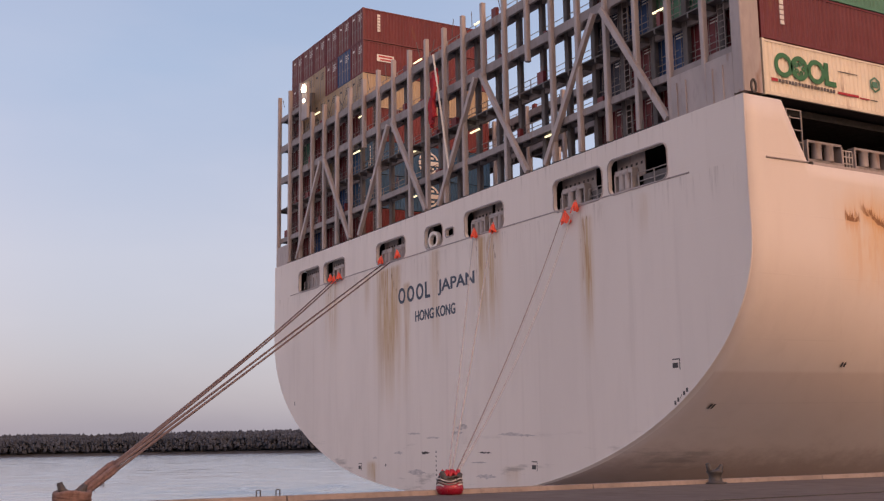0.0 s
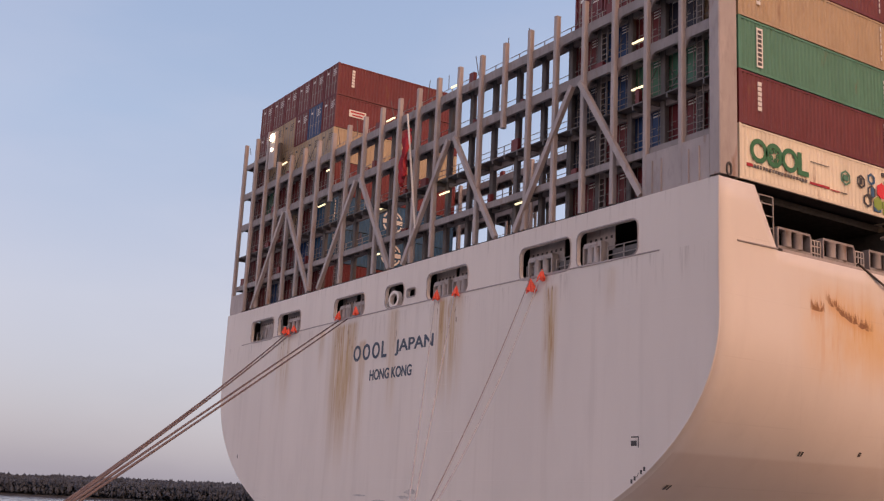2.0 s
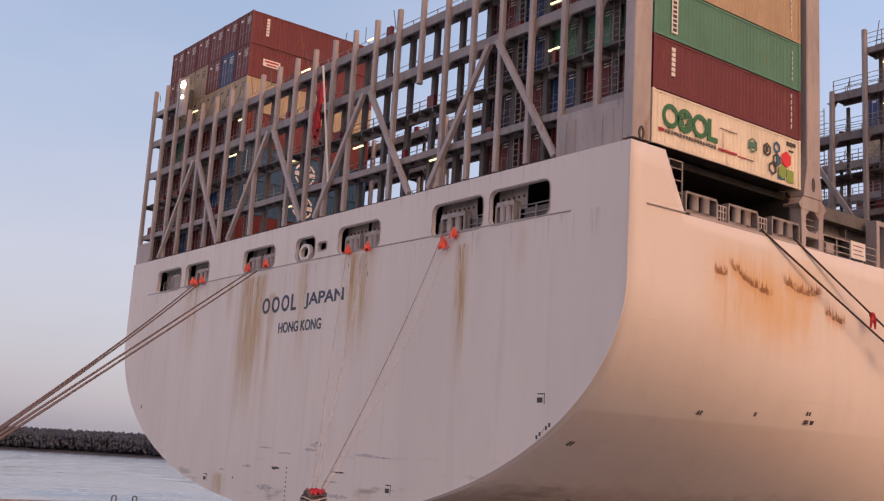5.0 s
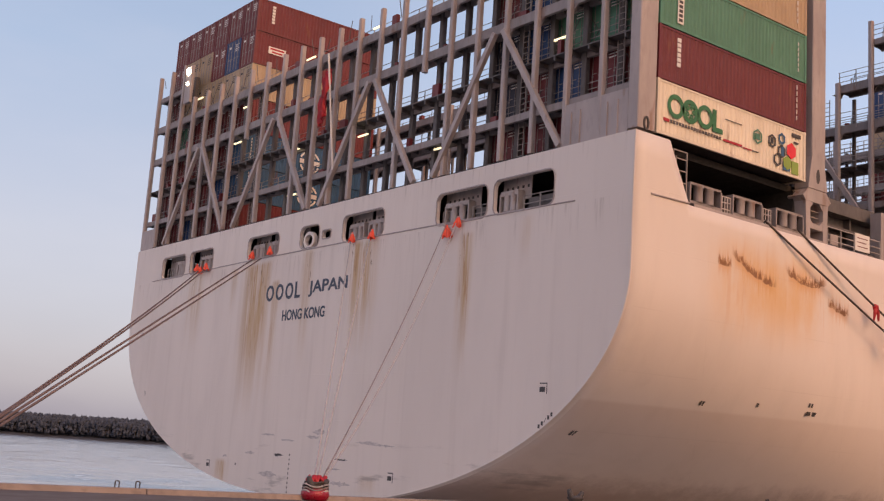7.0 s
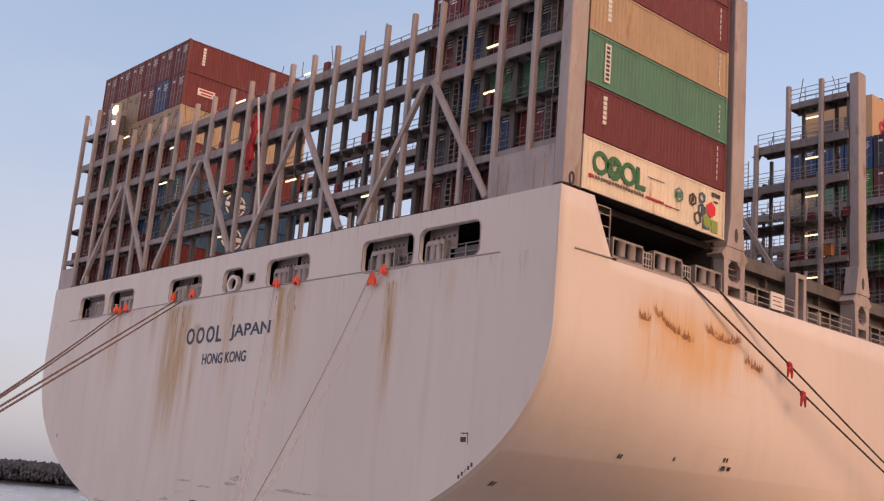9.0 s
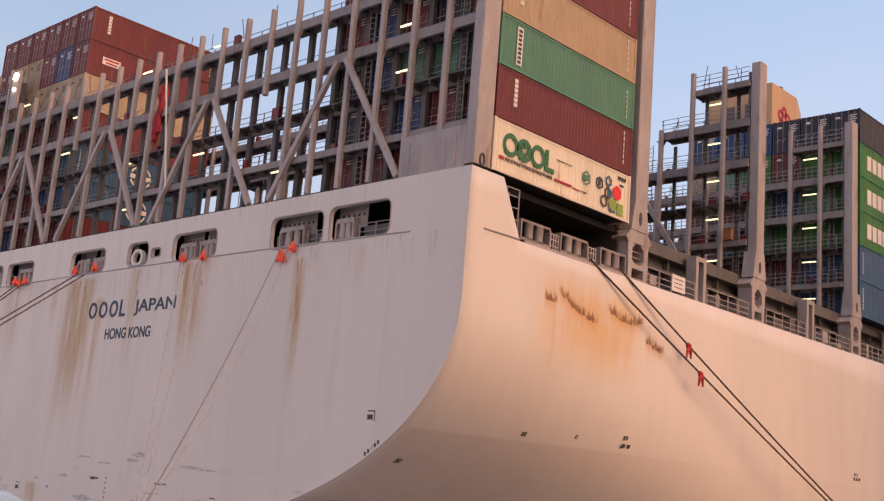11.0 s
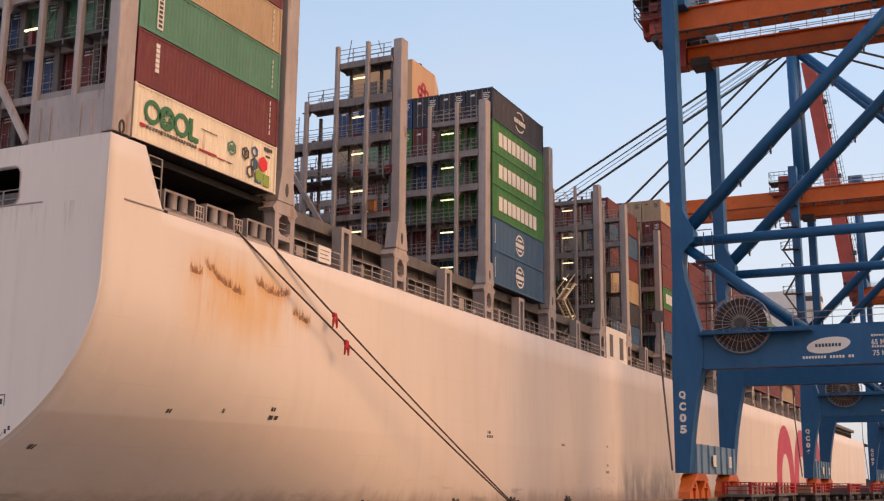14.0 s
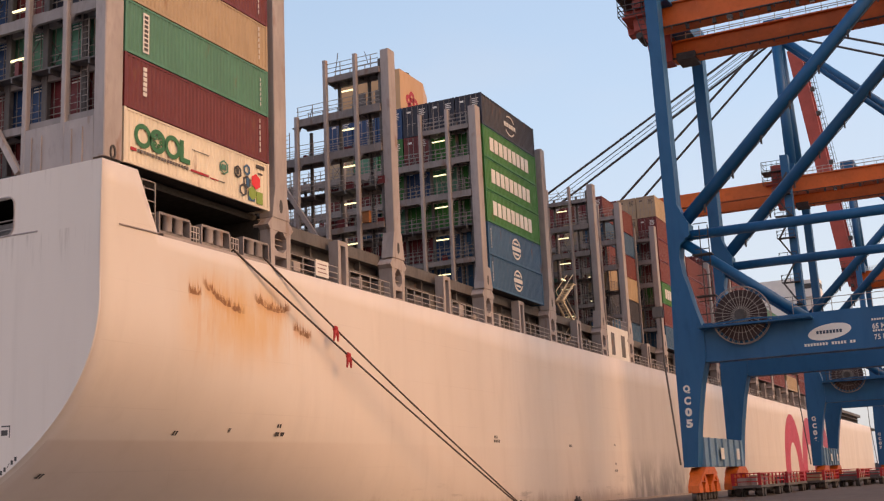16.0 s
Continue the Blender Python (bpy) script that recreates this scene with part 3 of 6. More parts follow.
part("rubbing_strake", Mesh().tube([(x, -0.02, 15.0 - 0.18 * (x / 25.5) ** 2) for x in np.linspace(-25.6, 25.5, 18)], 0.045, 6), GREY, ship)
part("rubbing_strake", Mesh().tube([(BEAM + 0.02, 1.2, 14.86), (BEAM + 0.02, 4.0, 14.9)], 0.05, 6), GREY, ship)
part("corner_bar", Mesh().tube([(x, 0.0, z) for x, z in edge], 0.045, 6), HULL, ship)
# decks and bulkheads, near-black where the shade inside is painted in
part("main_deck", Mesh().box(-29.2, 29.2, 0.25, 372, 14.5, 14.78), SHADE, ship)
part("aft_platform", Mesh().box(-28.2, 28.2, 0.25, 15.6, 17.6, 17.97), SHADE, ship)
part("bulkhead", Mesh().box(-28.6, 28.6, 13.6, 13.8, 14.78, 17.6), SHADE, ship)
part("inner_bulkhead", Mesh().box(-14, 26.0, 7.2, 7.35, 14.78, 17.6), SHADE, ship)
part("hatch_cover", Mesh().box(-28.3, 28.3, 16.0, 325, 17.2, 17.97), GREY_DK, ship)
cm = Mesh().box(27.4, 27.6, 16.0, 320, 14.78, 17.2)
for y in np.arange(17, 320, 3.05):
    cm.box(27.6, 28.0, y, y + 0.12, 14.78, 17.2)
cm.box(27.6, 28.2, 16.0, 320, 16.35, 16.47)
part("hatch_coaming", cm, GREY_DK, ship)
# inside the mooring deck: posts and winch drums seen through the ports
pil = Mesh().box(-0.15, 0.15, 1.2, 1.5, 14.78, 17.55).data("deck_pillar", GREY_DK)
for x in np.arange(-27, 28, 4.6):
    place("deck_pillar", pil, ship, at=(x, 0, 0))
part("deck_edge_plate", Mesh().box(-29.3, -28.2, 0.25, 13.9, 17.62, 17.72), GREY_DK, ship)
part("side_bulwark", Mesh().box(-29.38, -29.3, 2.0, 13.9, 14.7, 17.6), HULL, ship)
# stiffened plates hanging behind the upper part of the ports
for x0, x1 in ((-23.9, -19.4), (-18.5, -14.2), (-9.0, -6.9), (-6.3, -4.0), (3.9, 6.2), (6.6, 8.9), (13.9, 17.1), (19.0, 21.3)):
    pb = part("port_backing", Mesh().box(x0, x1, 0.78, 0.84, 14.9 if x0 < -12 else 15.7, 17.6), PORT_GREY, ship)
    # holes drawn as small dark blocks, the shade in them as colour
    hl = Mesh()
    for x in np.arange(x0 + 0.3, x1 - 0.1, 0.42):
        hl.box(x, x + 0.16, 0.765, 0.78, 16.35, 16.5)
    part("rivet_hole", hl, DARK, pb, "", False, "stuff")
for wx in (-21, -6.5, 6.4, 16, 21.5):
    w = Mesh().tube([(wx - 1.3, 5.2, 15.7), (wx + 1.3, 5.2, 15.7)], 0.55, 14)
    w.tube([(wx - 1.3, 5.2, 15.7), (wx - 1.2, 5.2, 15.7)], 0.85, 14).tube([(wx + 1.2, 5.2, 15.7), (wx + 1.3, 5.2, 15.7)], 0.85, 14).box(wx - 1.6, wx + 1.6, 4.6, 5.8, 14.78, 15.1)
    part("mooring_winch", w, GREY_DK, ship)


def roller_fairlead(name, c, along, wide, rollers):
    """A fairlead frame with upright rollers; along is 'x' on the stern, 'y' on the quay side."""
    fr, rl = Mesh(), []
    w2 = wide / 2
    fr.box(-w2, w2, -0.3, 0.22, 0, 0.14).box(-w2 + 0.05, w2 - 0.05, -0.26, 0.2, 0.98 if along == "y" else 0.88, 1.1).box(-w2, -w2 + 0.1, -0.28, 0.2, 0.14, 0.98).box(w2 - 0.1, w2, -0.28, 0.2, 0.14, 0.98)
    hi = 1.0 if along == "y" else 1.2
    fr.v = [(a, b_, c_ * hi) for a, b_, c_ in fr.v]
    turn = Matrix.Translation(c) @ (Matrix.Rotation(math.pi / 2, 4, "Z") if along == "y" else Matrix.Identity(4))
    fr.v = [tuple(turn @ Vector(p)) for p in fr.v]
    f = part(name, fr, FAIRLEAD if along == "y" else PORT_GREY, ship, "grey steel roller fairlead")
    for k in range(rollers):
        x = -w2 + wide * (k + 1) / (rollers + 1)
        r = Mesh().tube([(x, -0.1, 0.14 * hi), (x, -0.1, 0.22 * hi), (x, -0.1, 0.9 * hi), (x, -0.1, 0.98 * hi)], [0.30, 0.25, 0.25, 0.30] if along == "y" else [0.27, 0.21, 0.21, 0.27], 14)
        r.v = [tuple(turn @ Vector(p)) for p in r.v]
        part("roller", r, FAIRLEAD if along == "y" else PORT_GREY, f, "", True)
    return f


for x, wd, k in ((-20.8, 1.4, 2), (-16.0, 2.2, 2), (-7.6, 1.7, 2), (-5.5, 1.7, 2), (5.3, 1.7, 2), (7.5, 1.7, 2), (15.6, 2.2, 2), (20.1, 1.5, 2)):
    roller_fairlead("roller_fairlead", (x, 0.52, 14.85), "x", wd, k)
part("fairlead_ring", Mesh().ring((-0.12, 0.25, 15.62), (1, 0, 0), (0, 0, 1), 0.68, 0.60, 0.2, 0.3), HULL, ship)
for x0, x1 in ((-1.2, -0.7), (0.65, 1.15)):
    part("chock_plate", Mesh().box(x0, x1, 0.3, 0.4, 15.1, 16.6), GREY_DK, ship)
for y in (5.35, 8.7, 12.35):
    roller_fairlead("roller_fairlead", (29.05, y, 14.98), "y", 2.5, 2)
for ya in (6.75, 10.15):
    gate = Mesh()
    for k in range(4):
        gate.bar((29.2, ya + 0.22 * k, 14.9), (29.2, ya + 0.22 * k, 15.85), 0.05)
    for zz in (15.2, 15.55, 15.85):
        gate.bar((29.2, ya - 0.03, zz), (29.2, ya + 0.69, zz), 0.05)
    part("deck_gate", gate, RAIL_PALE, ship, "short white railing between fairleads")
part("fairlead_seat", Mesh().box(28.6, 29.38, 4.4, 13.9, 14.78, 14.98), GREY, ship)
for x0, x1 in ((-23.5, -21.6), (16.9, 18.4), (21.2, 23.7), (14.2, 14.9)):
    ptr = Mesh()
    for zz in (15.3, 15.75):
        ptr.tube([(x0, 0.15 + 0.25, zz), (x1, 0.4, zz)], 0.03, 6)
    for x in np.linspace(x0, x1, 3):
        ptr.tube([(x, 0.4, 14.78), (x, 0.4, 15.78)], 0.04, 6)
    part("port_railing", ptr, GALV, ship)
for x0, x1 in ((21.4, 23.6), (17.0, 18.4)):
    part("splash_panel", Mesh().box(x0, x1, 0.55, 0.6, 14.8, 15.65), GREY_DK, ship)
cage = Mesh()
for y in (2.95, 3.95):
    for x in (28.5, 29.2):
        cage.bar((x, y, 14.8), (x, y, 17.5), 0.06)
for zz in (15.3, 15.9, 16.5, 17.1, 17.5):
    cage.bar((29.2, 2.95, zz), (29.2, 3.95, zz), 0.05).bar((28.5, 2.95, zz), (29.2, 2.95, zz), 0.05)
part("ladder_cage", cage, GALV, ship)

# pillars' pedestals, stanchions and railings along the quay side
PILLARS = [(14.1, 15.5), (28.4, 30.1), (44.2, 45.3), (58.9, 60.3), (74.2, 75.5), (84.0, 85.2), (98.9, 100.0), (113.0, 114.2), (128.0, 129.2), (143.0, 144.2),
           (158, 159.2), (173, 174.2), (188, 189.2), (203, 204.2), (218, 219.2), (233, 234.2), (248, 249.2), (263, 264.2)]


def pedestal(y0, y1):
    yc = (y0 + y1) / 2
    w = 0.95 if y0 < 20 else 0.84
    m = Mesh()
    for a in (-1, 1):
        m.add([(29.32, yc + a * w, 14.78), (29.32, yc + a * (w - 0.35), 14.78), (29.32, yc + a * (w - 0.35), 17.0), (29.32, yc + a * (w + 0.1), 17.0),
               (28.3, yc + a * w, 14.78), (28.3, yc + a * (w - 0.35), 14.78), (28.3, yc + a * (w - 0.35), 17.0), (28.3, yc + a * (w + 0.1), 17.0)],
              [(0, 1, 2, 3), (7, 6, 5, 4), (0, 4, 5, 1), (1, 5, 6, 2), (2, 6, 7, 3), (3, 7, 4, 0)])
    m.prism([(yc - w - 0.1, 17.0), (yc + w + 0.1, 17.0), (yc + w + 0.35, 17.25), (yc + w - 0.1, 17.75), (yc - w + 0.1, 17.75), (yc - w - 0.35, 17.25)], "x", 28.3, 29.34)
    m.box(28.6, 29.3, yc - w, yc + w, 15.5, 15.78).box(28.6, 29.3, yc - w, yc + w, 14.78, 14.95)
    for a in (-1, 1):
        m.prism([(yc + a * (w - 0.35), 17.0), (yc + a * (w - 0.7), 17.0), (yc + a * (w - 0.35), 16.65)], "x", 28.6, 29.3).prism([(yc + a * (w - 0.35), 15.78), (yc + a * (w - 0.65), 15.78), (yc + a * (w - 0.35), 16.05)], "x", 28.6, 29.3)
    m.prism([(yc - 0.9, 17.75), (yc + 0.9, 17.75), (yc + 0.56, 19.6), (yc - 0.56, 19.6)], "x", 28.5, 29.385)
    for zz in (15.9, 16.25, 16.6):
        m.tube([(29.0, yc - w + 0.3, zz), (29.0, yc + w - 0.3, zz)], 0.03, 6)
    return m


for y0, y1 in PILLARS:
    pd = part("pedestal", pedestal(y0, y1), GREY, ship)
    # the hole is a flat dark oval, its inner shade put into the colour
    part("lightening_hole", Mesh().ring((29.386, (y0 + y1) / 2, 18.5), (0, 1, 0), (0, 0, 1), 0.17, 0.42, 0.169, 0.006, 16), DARK, pd)
gaps = list(zip([p[1] + 0.4 for p in PILLARS[:-1]], [p[0] - 0.4 for p in PILLARS[1:]]))
for a, b in gaps:
    mid = (a + b) / 2
    if b - a > 10:
        s = Mesh().box(28.55, 29.25, mid - 0.62, mid - 0.3, 14.78, 17.4).box(28.55, 29.25, mid + 0.3, mid + 0.62, 14.78, 17.4).box(28.55, 29.25, mid - 0.62, mid + 0.62, 17.4, 17.7)
        s.box(28.8, 28.9, mid - 0.3, mid + 0.3, 14.78, 15.5)
        part("stanchion_frame", s, GREY, ship)
        spans = [(a, mid - 0.75), (mid + 0.75, b)]
    else:
        spans = [(a, b)]
    for p, q in spans:
        r = Mesh()
        for zz in (15.15, 15.5, 15.9):
            r.tube([(29.25, p, zz), (29.25, q, zz)], 0.028, 5)
        for y in np.linspace(p, q, max(2, int((q - p) / 1.1) + 1)):
            r.bar((29.25, y, 14.78), (29.25, y, 15.93), 0.07, 0.03)
        part("deck_railing", r, RAIL_PALE, ship)
part("notice_board", Mesh().box(29.29, 29.33, 18.55, 20.0, 15.0, 16.0), WHITE, ship, "white notice board with faded writing")
bars = Mesh()
for k, zz in enumerate((15.25, 15.5, 15.75)):
    bars.box(29.331, 29.336, 18.75, 19.8 - 0.15 * (k % 2), zz - 0.025, zz + 0.025)
part("notice_writing", bars, BOX["rust_red"], ship, "", False, "stuff")
# clutter on the side deck: vents, pipes, lockers
rc = random.Random(9)
for y in np.arange(17.2, 110, 2.6):
    hgt = rc.uniform(0.5, 1.6)
    k = Mesh().box(28.0, 28.6, y, y + rc.uniform(0.4, 1.3), 14.78, 14.78 + hgt)
    part("deck_locker", k, GREY if rc.random() < 0.4 else GREY_DK, ship)
part("deck_pipe", Mesh().tube([(28.75, 16, 15.05), (28.75, 300, 15.05)], 0.09, 8).tube([(28.5, 16, 15.3), (28.5, 300, 15.3)], 0.06, 8), GREY_DK, ship)
house = part("vent_house", Mesh().box(27.9, 29.3, 76.2, 84.0, 14.78, 18.3), WHITE, ship, "white deck vent house")
# darker grey panels set flush on the house wall
for y0, y1 in ((77.4, 78.6), (81.0, 82.4)):
    part("vent_recess", Mesh().box(29.28, 29.31, y0, y1, 15.2, 17.6), GREY_DK, house)
# stair and lamp tube added for a lit patch, its light in the yellow
stair = Mesh()
for k in range(3):
    z0, ya, yb = 15.4 + 2.2 * k, (66.8, 70.4)[k % 2], (70.4, 66.8)[k % 2]
    for xx in (27.2, 27.9):
        stair.bar((xx, ya, z0), (xx, yb, z0 + 2.2), 0.12, 0.24)
        stair.bar((xx, ya, z0 + 1.0), (xx, yb, z0 + 3.2), 0.06)
    for q in range(9):
        f = (q + 0.5) / 9
        stair.box(27.2, 27.9, ya + (yb - ya) * f - 0.14, ya + (yb - ya) * f + 0.14, z0 + 2.2 * f, z0 + 2.2 * f + 0.05)
    stair.box(27.1, 28.0, yb - 0.5, yb + 0.5, z0 + 2.12, z0 + 2.2)
stair = part("access_stair", stair, YELLOW, ship, "access stair, the lamplight in its pale yellow colour")
part("lamp_tube", Mesh().box(27.95, 28.05, 66.6, 67.6, 21.9, 22.0), TUBE, stair)
part("gear_locker", Mesh().box(27.25, 27.8, 28.05, 28.38, 20.4, 21.15).box(27.2, 27.85, 28.0, 28.4, 21.15, 21.2), LOCKER, ship, "orange gear locker")
hr = Mesh()
for zz in (18.8, 19.3):
    hr.tube([(29.2, 76.3, zz), (29.2, 83.9, zz)], 0.03, 5)
for y in np.linspace(76.3, 83.9, 8):
    hr.bar((29.2, y, 18.3), (29.2, y, 19.32), 0.05)
part("house_railing", hr, GALV, house)

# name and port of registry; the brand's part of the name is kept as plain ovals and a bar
nm = Mesh()
for x in (-4.78, -3.45, -2.12):
    nm.ring((x, -0.03, 12.3), (1, 0, 0), (0, 0, 1), 0.52, 0.57, 0.2, 0.02)
nm.box(-1.35, -1.13, -0.05, -0.03, 11.73, 12.87).box(-1.13, -0.66, -0.05, -0.03, 11.73, 11.93)
part("name_mark", nm, NAVY, ship, "dark ovals and bar painted on the stern")
lettering("JAPAN", 4.75, 1.08, NAVY, at_face(FACE_STERN, 2.79, -0.03, 12.23), ship, "name_lettering")
lettering("HONG KONG", 5.5, 0.74, NAVY, at_face(FACE_STERN, -0.06, -0.03, 10.61), ship, "port_lettering")
# small draught and tug marks, unreadable
mk = Mesh()
for x, z in ((23.9, 5.5), (11.4, 0.45), (-11.7, 0.2)):
    mk.box(x - 0.3, x + 0.25, -0.03, -0.025, z + 0.2, z + 0.26).box(x + 0.2, x + 0.25, -0.03, -0.025, z - 0.3, z + 0.26).box(x - 0.3, x + 0.1, -0.03, -0.025, z - 0.2, z + 0.05)
for k in range(9):
    mk.box(-0.2, -0.08, -0.03, -0.025, -1.2 + 0.3 * k, -1.08 + 0.3 * k)
# figures that follow the slope of the edge
for k in range(5):
    x, z = 23.6 + 0.22 * k, 3.5 + 0.15 * k
    if k != 2:
        mk.box(x, x + 0.14, -0.03, -0.025, z, z + 0.2)
    else:
        mk.bar((x, -0.028, z), (x + 0.14, -0.028, z + 0.22), 0.04, 0.008)
part("stern_mark", mk, DARK, ship, "", False, "stuff")


def blot(x, z, w, h, seed):
    """A ragged flat scrape on the stern: middle, half width, half height."""
    rb_ = random.Random(seed)
    n_ = 22
    return Mesh().add([(x + w * math.cos(t) * rb_.uniform(0.6, 1.15), -0.025, z + h * math.sin(t) * rb_.uniform(0.3, 1.2)) for t in np.linspace(0, 2 * math.pi, n_, endpoint=False)], [tuple(range(n_))])


for k, spot in enumerate(((-1.6, 1.2, 0.6, 0.11), (6.0, 1.2, 0.8, 0.08), (-24.5, 5.35, 0.1, 0.2), (-7.5, 0.35, 0.12, 0.1))):
    part("paint_scrape", blot(*spot, k), DARK, ship, "dark scrape near the bottom of the stern")
for k, spot in enumerate(((-5.5, 1.2, 0.7, 0.12), (3.3, 2.85, 0.8, 0.2), (2.6, 2.5, 0.9, 0.12), (8.9, 2.3, 1.4, 0.11), (10.6, 2.2, 1.1, 0.08), (-2.8, -0.1, 1.5, 0.2), (6.0, -0.25, 1.2, 0.17), (-0.5, 2.2, 1.0, 0.07), (5.2, 0.6, 1.0, 0.06), (-9.2, 0.85, 0.4, 0.1), (-3.2, 2.5, 0.9, 0.09))):
    part("paint_scrape", blot(*spot, 40 + k), SCRAPE, ship, "faint grey scrape on the stern")


def side_x(y, z):
    """Half breadth of the shell at a height."""
    hs = section(y)
    if z >= hs[-1][1]:
        return BEAM
    for (xa, za), (xb, zb) in zip(hs, hs[1:]):
        if za <= z <= zb:
            return xa + (xb - xa) * (z - za) / max(1e-6, zb - za)
    return BEAM


sm = Mesh()
for y, z, w in ((7.6, 5.25, 0.6), (11.2, 5.45, 0.3), (15.2, 5.75, 0.7), (15.6, 5.3, 1.6), (44.6, 5.7, 0.7), (44.8, 5.38, 1.3), (62.0, 5.25, 0.9), (75.5, 5.5, 0.5), (75.5, 3.6, 0.5), (75.5, 2.9, 1.1), (2.0, 3.3, 0.7)):
    for k in range(3):
        x = side_x(y, z) + 0.01
        x2 = side_x(y, z + 0.22) + 0.01
        a, b = y - w / 2 + w * k / 3, y - w / 2 + w * (k + 0.7) / 3
        sm.add([(x, a, z), (x, b, z), (x2, b, z + 0.22), (x2, a, z + 0.22)], [(0, 1, 2, 3)])
part("side_mark", sm, DARK, ship, "", False, "stuff")
pk = Mesh()
for yc in (188.4, 209.0, 229.6):
    pk.ring((BEAM + 0.01, yc, 2.0), (0, 1, 0), (0, 0, 1), 10.3, 11.1, 5.4, 0.02, 44)
part("hull_emblem", pk, PINK, ship, "large faded pink ovals on the ship's side")
fun = part("funnel", Mesh().prism([(-4.5, 79.2), (4.1, 79.2), (4.1, 85.6), (2.0, 91), (-2.4, 91), (-4.5, 85.6)], "z", 17.97, 53.4), BUFF, ship, "buff painted funnel casing")
fg = Mesh()
for x0 in (-2.7, 0.6):
    fg.box(x0, x0 + 1.9, 79.12, 79.2, 44, 51.2)
part("grille", fg, GREY_DK, fun)
part("funnel_pipe", Mesh().tube([(0.5, 82, 53.3), (0.5, 82, 55.2)], 0.7, 14).tube([(2.2, 84.5, 53.3), (2.2, 84.5, 54.8)], 0.5, 12), DARK, fun)
fw = Mesh()
for k in range(5):
    a = 2 * math.pi * k / 5 + 0.3
    fw.ring((4.11, 82.3 + 0.95 * math.cos(a), 49.6 + 0.95 * math.sin(a)), (0, 1, 0), (0, 0, 1), 0.72, 0.72, 0.5, 0.02, 16)
part("funnel_emblem", fw, RED, fun, "red flower-shaped emblem")
br = Mesh().box(-19, 18.5, 300, 312, 17.9, 57.6).box(-23.8, 23.8, 301, 307, 52, 57).prism([(18.4, 44.5), (23.8, 52.0), (18.4, 52.0)], "y", 302, 304)
bridge_house = part("bridge_house", br, WHITE, ship, "white bridge house far forward")
part("bridge_windows", Mesh().box(-23.82, 23.82, 300.9, 301.0, 54.4, 55.9).box(23.8, 23.85, 302, 306.5, 54.4, 55.9), DARK, bridge_house)

# ---- lashing bridges ----
PITCH = 2.545
POSTX = [-29.25 + PITCH * k for k in range(24)]
TIER, BASE = 2.83, 18.0
LEVELS = [20.25, 23.05, 25.9, 28.85]


